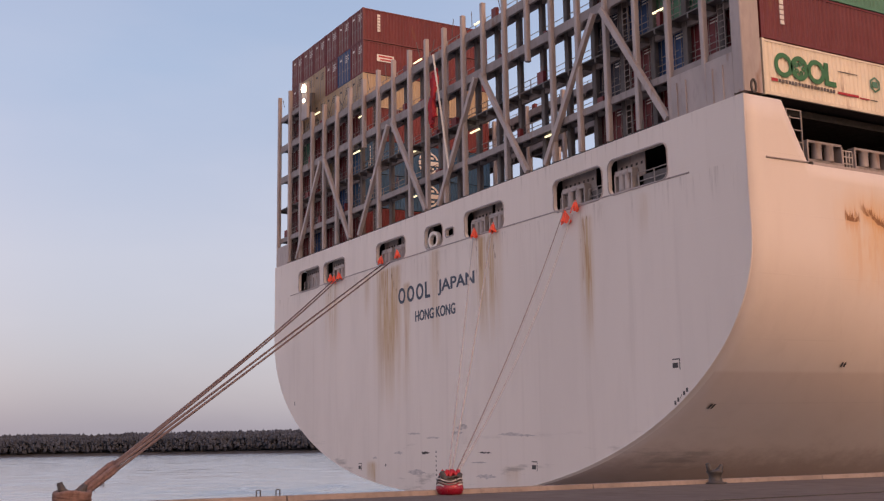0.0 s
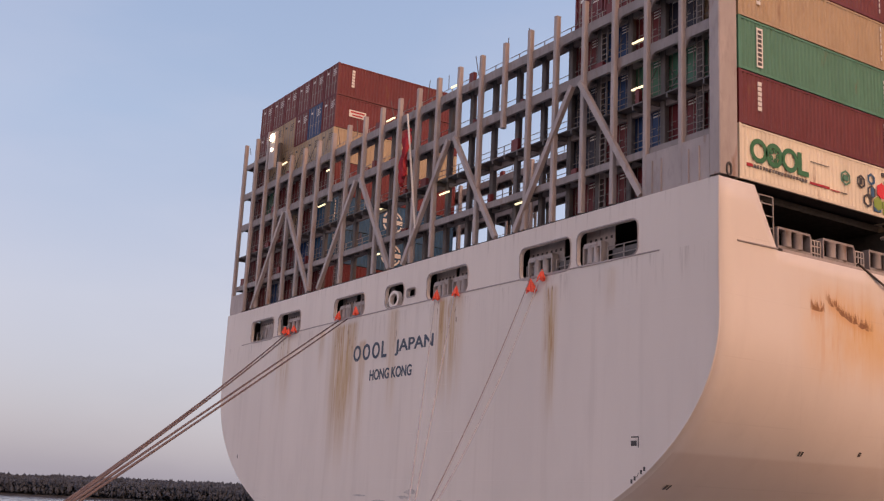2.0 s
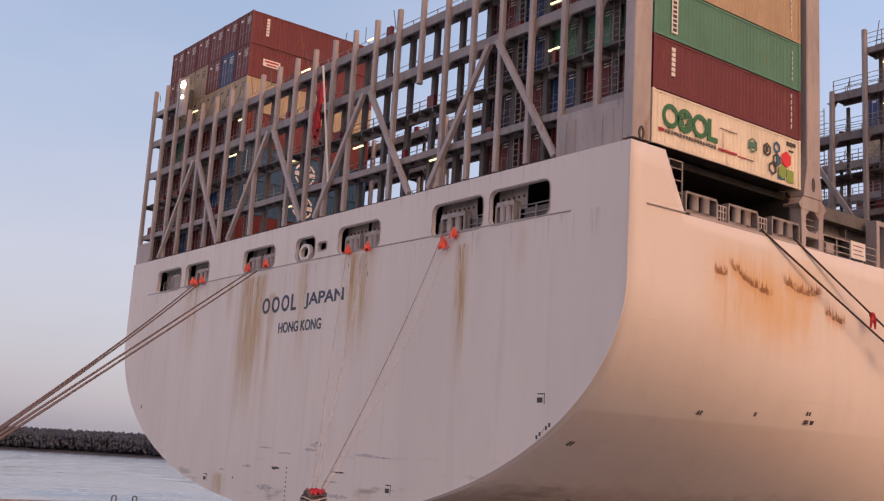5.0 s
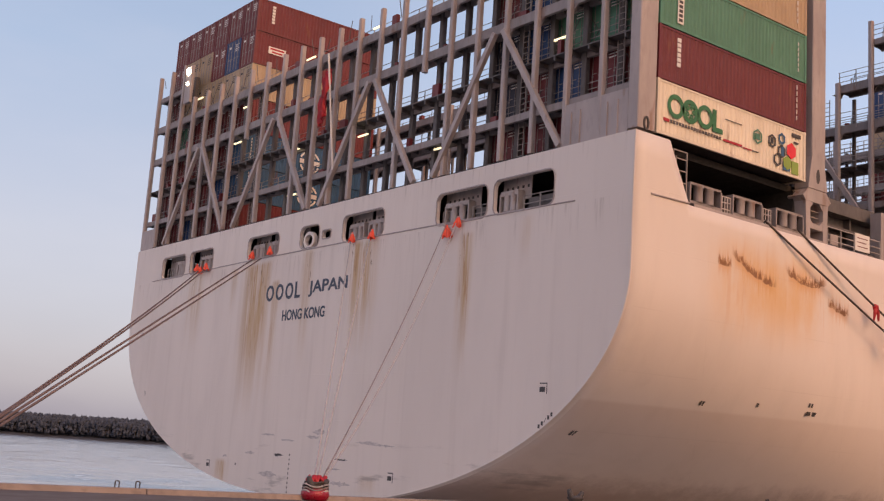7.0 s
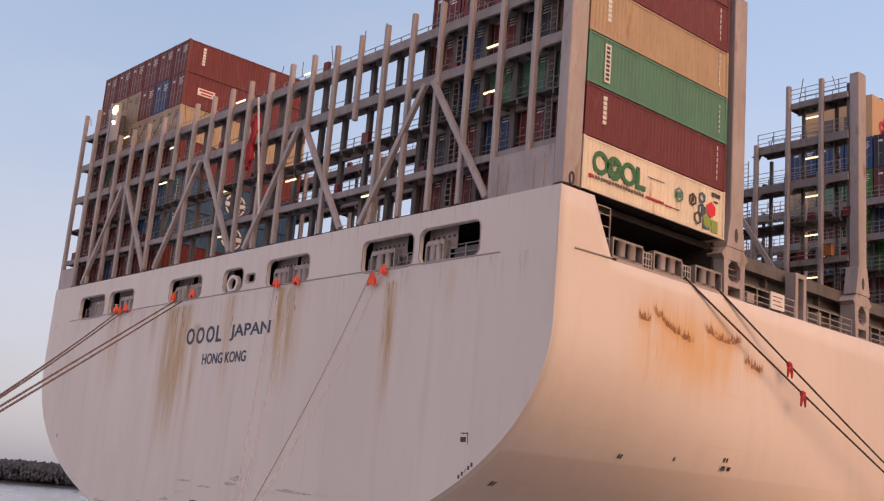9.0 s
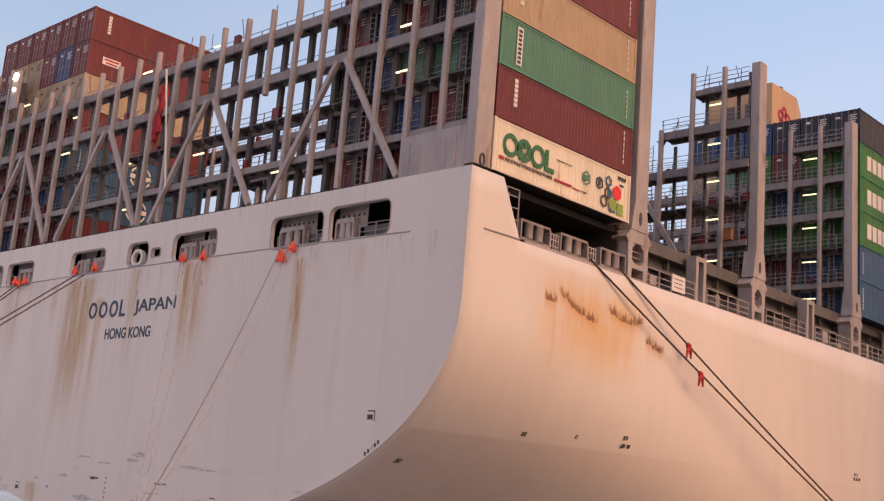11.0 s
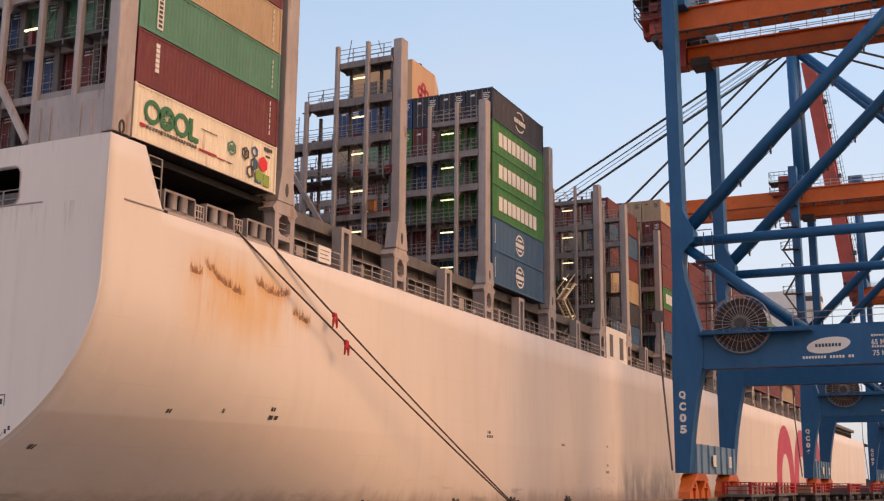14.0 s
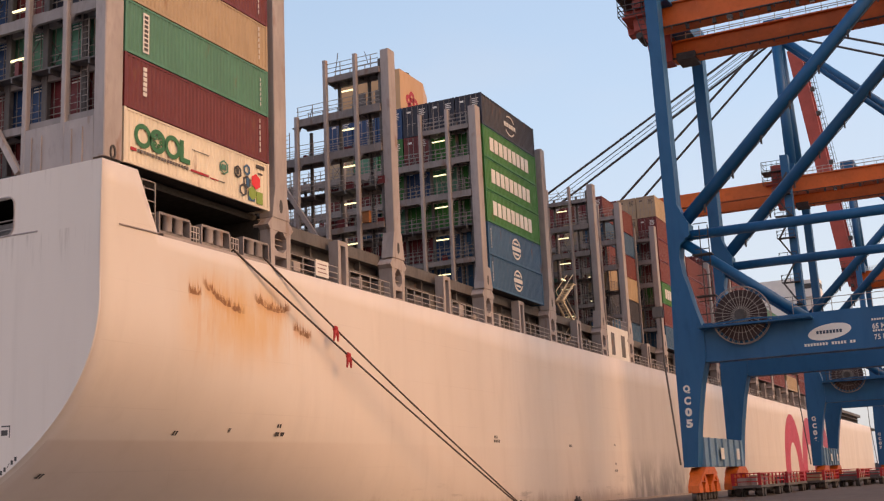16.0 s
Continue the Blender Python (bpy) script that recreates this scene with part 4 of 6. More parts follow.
def lashing_bridge(y0, y1, tall, front_short=(), braces=(), low=30.5, high=33.6, base=17.97, lamps=()):
    """A steel lattice of posts, walkways and railings across the ship; tall(x) says where it rises to the upper level."""
    lb = thing("lashing_bridge", (0, (y0 + y1) / 2, base), "grey steel lashing bridge with walkways and railings", "lashing bridge", "lashing bridges")
    cache = {}

    def post(x, y, z0, z1, w, d, mat=GREY):
        key = (round(z0, 2), round(z1, 2), w, d, mat.name)
        if key not in cache:
            b = 0.05
            cache[key] = Mesh().prism([(-w / 2 + b, -d / 2), (w / 2 - b, -d / 2), (w / 2, -d / 2 + b), (w / 2, d / 2 - b), (w / 2 - b, d / 2), (-w / 2 + b, d / 2), (-w / 2, d / 2 - b), (-w / 2, -d / 2 + b)], "z", z0, z1).data("post", mat)
        place("post", cache[key], lb, at=(x, y, 0))

    for k, x in enumerate(POSTX):
        top = high if tall(x) else low
        if k == 23:
            post(29.02, (y0 + y1) / 2, base, high, 0.7, 1.25 if y0 < 20 else 0.98)
            if y0 > 1:
                post(28.55, (y0 + y1) / 2 + 0.45, base, high - 0.6, 0.3, y1 - y0 - 0.1, GREY_DK)
            continue
        if y0 > 1 and k % 2 and abs(x) < 22:
            continue
        post(x, y0 + 0.17, 24.9 if k in front_short else base, top, 0.31, 0.34)
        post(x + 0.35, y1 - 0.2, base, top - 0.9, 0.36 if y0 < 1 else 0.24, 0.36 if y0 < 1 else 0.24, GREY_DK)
    tops = [x for x in POSTX if tall(x)]
    zs = LEVELS + [31.7]
    for zi, z in enumerate(zs):
        runs = [(POSTX[0], POSTX[-1] - 0.64)] if zi < 4 else []
        if z > low - 0.5 and zi < 4:
            runs = [(POSTX[0], min(x for x in POSTX if x > -29.3 and not tall(x))), (max(x for x in POSTX if not tall(x)), POSTX[-1] - 0.64)] if tops else []
        if zi == 4:
            left, right = [x for x in tops if x < 0], [x for x in tops if x > 0]
            runs = [(min(g) - 0.1, min(max(g) + 0.1, POSTX[-1] - 0.64)) for g in (left, right) if len(g) > 1]
        for xa, xb in runs:
            front = zi != 1
            big = 0.56 if zi in (2, 3) else 0.4
            bm_ = Mesh()
            if front:
                bm_.box(xa, xb, y0 + 0.22, y0 + 0.42, z - big / 2, z + big / 2)
            bm_.box(xa, xb, y1 - 0.3, y1 - 0.08, z - 0.22, z + 0.2)
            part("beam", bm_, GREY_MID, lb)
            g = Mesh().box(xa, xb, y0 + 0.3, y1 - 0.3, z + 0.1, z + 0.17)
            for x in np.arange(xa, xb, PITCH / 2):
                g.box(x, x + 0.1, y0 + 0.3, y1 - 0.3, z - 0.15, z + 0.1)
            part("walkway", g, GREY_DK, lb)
            r = Mesh()
            for yy in ((y1 - 0.15,) if y0 < 20 else (y0 + 0.2, y1 - 0.15)):
                for dz in (0.5, 0.85, 1.2):
                    r.bar((xa, yy, z + dz), (xb, yy, z + dz), 0.036)
                for x in np.arange(xa + 0.1, xb, PITCH / 2):
                    r.bar((x, yy, z), (x, yy, z + 1.2), 0.05)
            part("railing", r, GALV, lb)
            # knee plates where posts meet the main beams
            if zi in (2, 3) and front:
                kn = Mesh()
                for x in [q for i_, q in enumerate(POSTX[1:-1], 1) if i_ not in front_short]:
                    for s in (-1, 1):
                        kn.prism([(x + s * 0.17, z - big / 2), (x + s * 0.52, z - big / 2), (x + s * 0.3, z - big / 2 - 0.12), (x + s * 0.17, z - big / 2 - 0.38)], "y", y0 + 0.24, y0 + 0.36)
                part("knee_plate", kn, GREY_MID, lb, "", False, "stuff")
    for apex in braces:
        for s in (-1, 1):
            part("brace", Mesh().bar((apex + s * 0.35, y0 + 0.02, 25.6), (apex + s * 5.4, y0 + 0.02, base), 0.31, 0.28, (0, 1, 0)), GREY, lb)
    for x, z in lamps:
        part("lamp_tube", Mesh().box(x - 0.58, x + 0.58, y1 - 0.6, y1 - 0.5, z - 0.05, z + 0.04), TUBE, lb, "lit yellowish lamp tube")
    # lashing rods crossed before the box ends, gear left on the walkways
    rr = random.Random(int(y0 * 10) + 3)
    rods, gear = Mesh(), Mesh()
    for z in LEVELS:
        for k in range(23):
            x = POSTX[k]
            if z > low - 0.5 and not tall(x):
                continue
            # rods only where boxes stand before the bridge
            boxes = (x < -15 or x > 14.5) if y0 < 1 else y0 > 40 and x > 12
            if rr.random() < 0.72 and boxes:
                a, b = x + rr.uniform(0.3, 0.7), x + rr.uniform(1.7, 2.2)
                up = rr.uniform(1.6, 2.6)
                rods.bar((a, y1 - 0.06, z + 0.2), (b, y1 - 0.06, z + up), 0.035).bar((b, y1 - 0.02, z + 0.2), (a, y1 - 0.02, z + up), 0.035)
            if rr.random() < 0.3:
                a = x + rr.uniform(0.4, 1.6)
                gear.box(a, a + rr.uniform(0.2, 0.7), y0 + 0.35, y0 + 0.6, z + 0.18, z + rr.uniform(0.4, 1.0))
    for k in range(23):
        x = POSTX[k] + rr.uniform(0.2, 2.2)
        zt = (high if tall(x) else low) - 0.9
        rods.bar((x, y0 + 0.5, zt), (x + rr.uniform(-0.5, 0.5), y0 + 0.45, zt + rr.uniform(0.6, 1.5)), 0.04)
    part("lashing_rod", rods, GREY_DK, lb, "", False, "stuff")
    part("lashing_gear", gear, BOX["rust_red"], lb, "", False, "stuff")
    # ladders between the levels
    for x in (-21.0, -11.0, 0.4, 20.0, 27.3):
        ld = Mesh()
        for dx in (-0.22, 0.22):
            ld.bar((x + dx, y1 - 0.45, base), (x + dx, y1 - 0.45, low - 0.6), 0.05)
        for z in np.arange(base + 0.3, low - 0.7, 0.33):
            ld.bar((x - 0.22, y1 - 0.45, z), (x + 0.22, y1 - 0.45, z), 0.035)
        part("ladder", ld, GALV, lb)
    return lb


STERN_LAMPS = [(23.0, 27.0), (23.0, 24.3), (12.8, 20.0), (5.0, 29.8), (4.2, 22.4), (-3.6, 29.7), (-4.0, 26.3), (-4.4, 23.0), (-4.6, 19.6), (-13, 28.0), (-14, 25.2), (-22, 30.6)]
SIDE_LAMPS = [(25.5, 31.0), (25.5, 28.0), (25.5, 25.2), (25.5, 22.4), (25.5, 19.4), (18, 25.0), (18, 19.5)]
aft = lashing_bridge(0.1, 1.4, lambda x: x < -22, (7, 9, 14, 16), (-19.2, -6.7, 5.9, 18.6), high=33.9, lamps=STERN_LAMPS)
lashing_bridge(14.0, 15.8, lambda x: abs(x) > 20, high=33.2, low=29.5, lamps=[(20, 25), (10, 25.2), (2, 22.5)])
lashing_bridge(28.4, 30.2, lambda x: abs(x) > 24, (), (-18.6, -5.9, 6.7, 19.2), high=33.2, low=29.3, lamps=SIDE_LAMPS)
for y0, y1 in ((43.7, 45.2), (58.8, 60.4), (74.1, 75.7), (83.9, 85.3), (98.6, 99.9), (113.0, 114.4), (128.0, 129.4), (143, 144.4)):
    lashing_bridge(y0, y1, lambda x: abs(x) > 24, high=33.4, lamps=SIDE_LAMPS)
# stern bridge extras: corner plates, flag, flood lamp
cpan = part("corner_panel", Mesh().box(24.1, 28.7, 0.12, 0.2, 17.8, 20.05), GREY, aft)
for x in (24.75, 25.4, 27.3, 28.0):
    part("panel_rib", Mesh().box(x, x + 0.07, 0.05, 0.12, 17.8, 19.6), GREY, cpan)
part("corner_panel", Mesh().box(-29.3, -26.8, 0.12, 0.2, 17.8, 19.6), GREY, aft)
part("hawse_plug", Mesh().ring((29.38, 0.7, 18.25), (0, 1, 0), (0, 0, 1), 0.2, 0.36, 0.1, 0.05), DARK, aft)
fl = thing("flood_lamp", (-22.9, 0.1, 33.0), "lit flood lamp on the lashing bridge", "lamp")
part("housing", Mesh().box(-23.5, -22.3, 0.0, 0.25, 30.2, 33.5), GREY, fl)
part("lens", Mesh().tube([(-22.9, -0.12, 33.0), (-22.9, 0.02, 33.0)], 0.33, 14), FLOOD, fl)
part("lens", Mesh().tube([(-22.9, -0.1, 31.9), (-22.9, 0.02, 31.9)], 0.16, 12), FLOOD, fl)
FLAG_X, FLAG_TOP = 2.1, 28.1
flag = thing("ensign", (FLAG_X, -0.3, 25.0), "red ensign hanging limp from its staff", "flag")
part("staff", Mesh().tube([(FLAG_X, 0.0, 20.2), (FLAG_X, -1.1, FLAG_TOP)], 0.07, 8), WHITE, flag)
fm = Mesh()
cols = 9
for j in range(13):
    for i in range(cols):
        u = i / (cols - 1)
        fm.v.append((FLAG_X - 0.05 - 0.75 * u * (1 - 0.25 * j / 12) + 0.09 * math.sin(9 * u + j * 0.4), -0.98 + 0.12 * (1 - j / 12) + 0.22 * math.sin(14 * u + 0.5 * j), FLAG_TOP - 0.9 - 3.3 * j / 12 - 0.9 * u))
fm.f = [(j * cols + i, j * cols + i + 1, (j + 1) * cols + i + 1, (j + 1) * cols + i) for j in range(12) for i in range(cols - 1)]
fo = part("cloth", fm, RED, flag, "", True)
sd = fo.modifiers.new("cloth", "SOLIDIFY")
sd.thickness = 0.02

# ---- containers ----
CL, CW, CH = 12.19, 2.44, 2.80


def corrugated(length, x, z0, z1, out, pitch=0.30, depth=0.045):
    """A corrugated wall along y at x, facing out (+1 or -1)."""
    m, n = Mesh(), int(length / pitch)
    prof = []
    for i in range(n):
        y = 0.16 + (length - 0.32) * i / n
        p = (length - 0.32) / n
        prof += [(y, 0), (y + 0.3 * p, 0), (y + 0.5 * p, -depth), (y + 0.8 * p, -depth)]
    prof.append((length - 0.16, 0))
    m.add([(x + out * d, y, z) for y, d in prof for z in (z0, z1)], [(2 * i, 2 * i + 2, 2 * i + 3, 2 * i + 1) for i in range(len(prof) - 1)])
    return m


def container(colour, name="shipping_container", label=""):
    mat = BOX[colour]
    c = thing(name, (0, 0, 0), label or colour.replace("_", " ") + " corrugated steel shipping container on the ship", "container", "containers on the ship")
    w = CW / 2
    fr = Mesh()
    for x in (-w, w - 0.16):
        for y in (0, CL - 0.16):
            fr.box(x, x + 0.16, y, y + 0.16, 0, CH)
        fr.box(x + 0.02, x + 0.14, 0.16, CL - 0.16, 0.02, 0.18).box(x + 0.02, x + 0.14, 0.16, CL - 0.16, CH - 0.12, CH - 0.02)
    for y in (0.0, CL - 0.14):
        fr.box(-w + 0.16, w - 0.16, y, y + 0.14, 0.02, 0.16).box(-w + 0.16, w - 0.16, y, y + 0.14, CH - 0.14, CH - 0.02)
    part("frame", fr, mat, c)
    for s in (-1, 1):
        part("side_wall", corrugated(CL, s * (w - 0.03), 0.16, CH - 0.11, s), mat, c)
    part("roof", Mesh().box(-w + 0.1, w - 0.1, 0.1, CL - 0.1, CH - 0.06, CH - 0.03), mat, c)
    part("floor_pan", Mesh().box(-w + 0.1, w - 0.1, 0.1, CL - 0.1, 0.1, 0.16), DARK, c)
    part("end_wall", Mesh().box(-w + 0.16, w - 0.16, CL - 0.1, CL - 0.06, 0.16, CH - 0.14), mat, c)
    for s in (-1, 1):
        d = Mesh()
        x0, x1 = (0.012, w - 0.17) if s > 0 else (-w + 0.17, -0.012)
        d.box(x0, x1, 0.05, 0.1, 0.17, CH - 0.15)
        for k in range(4):
            z = 0.25 + k * 0.6
            d.box(x0 + 0.08, x1 - 0.08, 0.035, 0.05, z, z + 0.42)
        dr = part("door", d, mat, c)
        lb = Mesh()
        for f in (0.25, 0.72):
            x = x0 + (x1 - x0) * f
            lb.tube([(x, 0.015, 0.08), (x, 0.015, CH - 0.08)], 0.022, 6)
            lb.box(x - 0.06, x + 0.06, 0.0, 0.03, 1.0, 1.07).box(x - 0.02, x + 0.3, -0.012, 0.008, 1.15, 1.19)
        part("lock_bar", lb, GALV, dr, "", False, "stuff")
    dm = Mesh()
    for k in range(4):
        dm.box(0.35, 0.95 - 0.1 * (k % 2), 0.03, 0.034, CH - 0.5 - 0.17 * k, CH - 0.42 - 0.17 * k)
    dm.box(-0.85, -0.45, 0.03, 0.034, CH - 0.62, CH - 0.45)
    part("door_marking", dm, WHITE if colour not in ("cream", "tan", "beige") else DARK, c, "", False, "stuff")
    cs = Mesh()
    for x in (-w, w - 0.178):
        for y in (-0.004, CL - 0.158):
            for z in (-0.004, CH - 0.114):
                cs.box(x - 0.003 if x < 0 else x, x + 0.178 if x < 0 else x + 0.181, y, y + 0.162, z, z + 0.118)
    part("corner_casting", cs, mat, c, "", False, "stuff")
    return c


KIND = {}


def stack(colour, xc, y, z, mark=None):
    """Puts a container with its corner at y, centred on xc, bottom at z."""
    m = pose(xc, y, z)
    if (colour, mark) not in KIND:
        c = container(colour)
        if mark:
            mark(c)
        KIND[(colour, mark)] = c
        c.matrix_basis = m
        return c
    return copy_thing(KIND[(colour, mark)], m)


FX = CW / 2 + 0.006


def side_bars(c, rows, mat, name="side_writing"):
    m = Mesh()
    for y0, y1, z0, z1 in rows:
        m.box(FX - 0.03, FX + 0.004, y0, y1, z0, z1)
    part(name, m, mat, c, "", False, "stuff")


def mark_upright(c):
    side_bars(c, [(1.35, 1.62, 0.9 + 0.26 * k, 1.1 + 0.26 * k) for k in range(6)] + [(11.3, 11.36, 0.5 + 0.35 * k, 0.75 + 0.35 * k) for k in range(6)], WHITE)


def mark_panel(c):
    side_bars(c, [(1.3, 1.75, 0.35, 2.45)], WHITE, "side_panel")
    m = Mesh()
    for k in range(8):
        m.box(FX + 0.004, FX + 0.008, 1.38, 1.66, 0.45 + 0.245 * k, 0.62 + 0.245 * k)
    part("panel_writing", m, DARK, c, "", False, "stuff")
    side_bars(c, [(11.4, 11.46, 0.5 + 0.3 * k, 0.7 + 0.3 * k) for k in range(6)], WHITE)


def mark_plate(c):
    side_bars(c, [(1.3, 2.9, 1.15, 1.75)], WHITE, "plate")
    m = Mesh()
    m.box(FX + 0.004, FX + 0.008, 1.45, 2.75, 1.5, 1.65).box(FX + 0.004, FX + 0.008, 1.6, 2.6, 1.25, 1.38)
    part("plate_writing", m, RED, c, "", False, "stuff")


def mark_bars(c):
    blk = Mesh().box(FX - 0.03, FX + 0.004, 1.4, 2.18, 0.78, 2.0).data("emblem_block", WHITE)
    for k in range(9):
        place("emblem_block", blk, c, at=(0, 1.0 * k, 0))


def mark_globe(c):
    m = Mesh()
    m.ring((FX, 6.1, 1.4), (0, 1, 0), (0, 0, 1), 1.0, 0.95, 0.16, 0.01, start=0.06, stop=0.44)
    m.ring((FX, 6.1, 1.4), (0, 1, 0), (0, 0, 1), 1.0, 0.95, 0.16, 0.01, start=0.56, stop=0.94)
    m.box(FX - 0.02, FX + 0.01, 5.15, 7.05, 1.22, 1.58)
    for dz in (-0.45, 0.45):
        m.box(FX - 0.02, FX + 0.01, 5.6, 6.6, 1.4 + dz - 0.09, 1.4 + dz + 0.09)
    part("emblem", m, WHITE, c, "round white emblem")
    side_bars(c, [(0.6, 0.66, 0.6 + 0.25 * k, 0.78 + 0.25 * k) for k in range(7)], WHITE)


def mark_swoosh(c):
    m = Mesh()
    m.ring((FX, 6.2, 1.4), (0, 1, 0), (0, 0, 1), 1.2, 0.95, 0.13, 0.01, start=0.08, stop=0.35)
    m.ring((FX, 6.2, 1.4), (0, 1, 0), (0, 0, 1), 1.2, 0.95, 0.13, 0.01, start=0.6, stop=0.9)
    for k in range(5):
        m.box(FX - 0.02, FX + 0.01, 4.9 + 0.55 * k, 5.32 + 0.55 * k, 1.2, 1.6)
    part("emblem", m, WHITE, c, "white curved emblem")


def mark_flower(c):
    m = Mesh()
    for k in range(5):
        a = 2 * math.pi * k / 5 + 0.3
        m.ring((FX, 2.6 + 0.62 * math.cos(a), 1.55 + 0.62 * math.sin(a)), (0, 1, 0), (0, 0, 1), 0.5, 0.5, 0.36, 0.01, 14)
    part("emblem", m, RED, c, "red flower-shaped emblem")


def hexagon(m, y, z, r, wide):
    m.ring((FX, y, z), (0, math.cos(0.5236), math.sin(0.5236)), (0, -math.sin(0.5236), math.cos(0.5236)), r, r, wide, 0.01, 6)


def mark_white_box(c):
    m = Mesh()
    for y in (1.35, 2.45, 3.6):
        m.ring((FX, y, 1.62), (0, 1, 0), (0, 0, 1), 0.62, 0.62, 0.24, 0.01)
    m.box(FX - 0.02, FX + 0.01, 4.2, 4.48, 1.02, 2.2).box(FX - 0.02, FX + 0.01, 4.48, 5.0, 1.02, 1.28)
    for k in range(5):
        a = 2 * math.pi * k / 5
        m.ring((FX + 0.002, 2.45 + 0.26 * math.cos(a), 1.62 + 0.26 * math.sin(a)), (0, 1, 0), (0, 0, 1), 0.14, 0.14, 0.1, 0.01, 10)
    part("emblem", m, GREEN_LOGO, c, "green rings and bar")
    side_bars(c, [(0.5, 0.9, 0.72, 0.88), (5.1, 6.6, 0.72, 0.84), (6.7, 7.4, 0.7, 0.76)], RED, "side_writing")
    side_bars(c, [(1.0 + 0.22 * k, 1.14 + 0.22 * k, 0.72, 0.88) for k in range(18)] + [(5.2, 6.6, 1.9, 1.93), (7.5, 8.0, 0.72, 0.76)], GREY_DK, "small_writing")
    g = Mesh()
    hexagon(g, 7.9, 1.6, 0.42, 0.1)
    g.box(FX - 0.02, FX + 0.01, 7.7, 8.1, 1.45, 1.75)
    part("hexagon_emblem", g, BOX["green"], c)
    d = Mesh()
    for y, z in ((9.15, 1.65), (10.0, 1.25), (9.65, 0.72)):
        hexagon(d, y, z, 0.38, 0.13)
    d.box(FX - 0.02, FX + 0.01, 9.05, 9.25, 1.5, 1.85).box(FX - 0.02, FX + 0.01, 10.9, 11.7, 2.3, 2.5).box(FX - 0.02, FX + 0.01, 11.1, 11.5, 1.95, 2.05)
    part("hexagon_emblem", d, DARK, c)
    b = Mesh()
    hexagon(b, 10.0, 1.95, 0.34, 0.14)
    b.box(FX - 0.02, FX + 0.01, 10.15, 10.75, 0.25, 0.75).box(FX - 0.02, FX + 0.01, 9.95, 10.2, 1.0, 1.5)
    b.v = [(p[0] + 0.004, p[1], p[2]) for p in b.v]
    part("hexagon_emblem", b, BOX["steel_blue"], c)
    r = Mesh()
    hexagon(r, 10.85, 1.45, 0.46, 0.459)
    r.v = [(p[0] + 0.012, p[1], p[2]) for p in r.v]
    part("hexagon_emblem", r, material("bright_red_print", (0.75, 0.03, 0.04), 0.5, var=0.05), c)
    y = Mesh()
    hexagon(y, 10.5, 0.7, 0.4, 0.399)
    y.box(FX - 0.02, FX + 0.01, 10.9, 11.5, 0.2, 0.9)
    y.v = [(p[0] + 0.008, p[1], p[2]) for p in y.v]
    part("hexagon_emblem", y, material("leaf_green_print", (0.25, 0.36, 0.06), 0.5, var=0.05), c)


ROWX = [28.12 - 2.556 * r for r in range(23)]
Z = [BASE + TIER * k for k in range(9)]
rng = random.Random(21)
BULK = ["dark_red", "dark_red", "rust_red", "rust_red", "blue", "steel_blue", "green", "beige", "navy"]


def pick():
    return rng.choice(BULK)


# aft bay, quay side: outermost stack as seen, the inner ones by their door ends
Y1 = 1.5
for k, (col, mk_) in enumerate((("cream", mark_white_box), ("dark_red", mark_upright), ("green", mark_panel), ("beige", mark_upright), ("dark_red", mark_upright), ("rust_red", None))):
    stack(col, ROWX[0], Y1, Z[k], mk_)
INNER = [["dark_red", "dark_red", "green", "navy", "dark_red", "rust_red"], ["rust_red", "blue", "green", "dark_red", "dark_red", "dark_red"],
         ["dark_red", "rust_red", "blue", "blue", "rust_red", "dark_red"], ["dark_red", "navy", "navy", "rust_red", "dark_red", "rust_red"]]
for r, cols_ in enumerate(INNER):
    for k, col in enumerate(cols_):
        stack(col, ROWX[1 + r], Y1, Z[k])
# aft bay, far side: six rows of seven tiers
PORT = [["dark_red", "steel_blue", "steel_blue", "rust_red", "tan", "dark_red", "dark_red"], ["rust_red", "blue", "rust_red", "dark_red", "tan", "blue", "rust_red"],
        ["dark_red", "dark_red", "beige", "rust_red", "beige", "rust_red", "dark_red"], ["blue", "rust_red", "dark_red", "dark_red", "tan", "beige", "rust_red"],
        ["dark_red", "dark_red", "rust_red", "green", "beige", "beige", "dark_red"], ["rust_red", "dark_red", "dark_red", "rust_red", "rust_red", "dark_red", "dark_red"]]
for r, cols_ in enumerate(PORT):
    for k, col in enumerate(cols_):
        mk_ = (mark_plate if k == 5 else mark_upright if k == 6 else mark_globe if k in (1, 2) else None) if r == 0 else None
        stack(col, ROWX[17 + r], Y1, Z[k], mk_)
# fourth bay
for k, (col, mk_) in enumerate((("steel_blue", mark_globe), ("steel_blue", mark_globe), ("bright_green", mark_bars), ("bright_green", mark_bars), ("bright_green", mark_bars), ("navy", mark_swoosh))):
    stack(col, ROWX[0], 45.4, Z[k], mk_)
for r, cols_ in enumerate((["blue", "blue", "bright_green", "green", "bright_green", "navy"], ["blue", "dark_red", "bright_green", "blue", "rust_red", "navy"],
                           ["dark_red", "rust_red", "green", "bright_green", "bright_green", "blue"], ["rust_red", "dark_red", "blue", "dark_red", "green", "blue"],
                           ["blue", "green", "dark_red", "rust_red", "tan", "blue"])):
    for k, col in enumerate(cols_):
        stack(col, ROWX[1 + r], 45.4, Z[k])
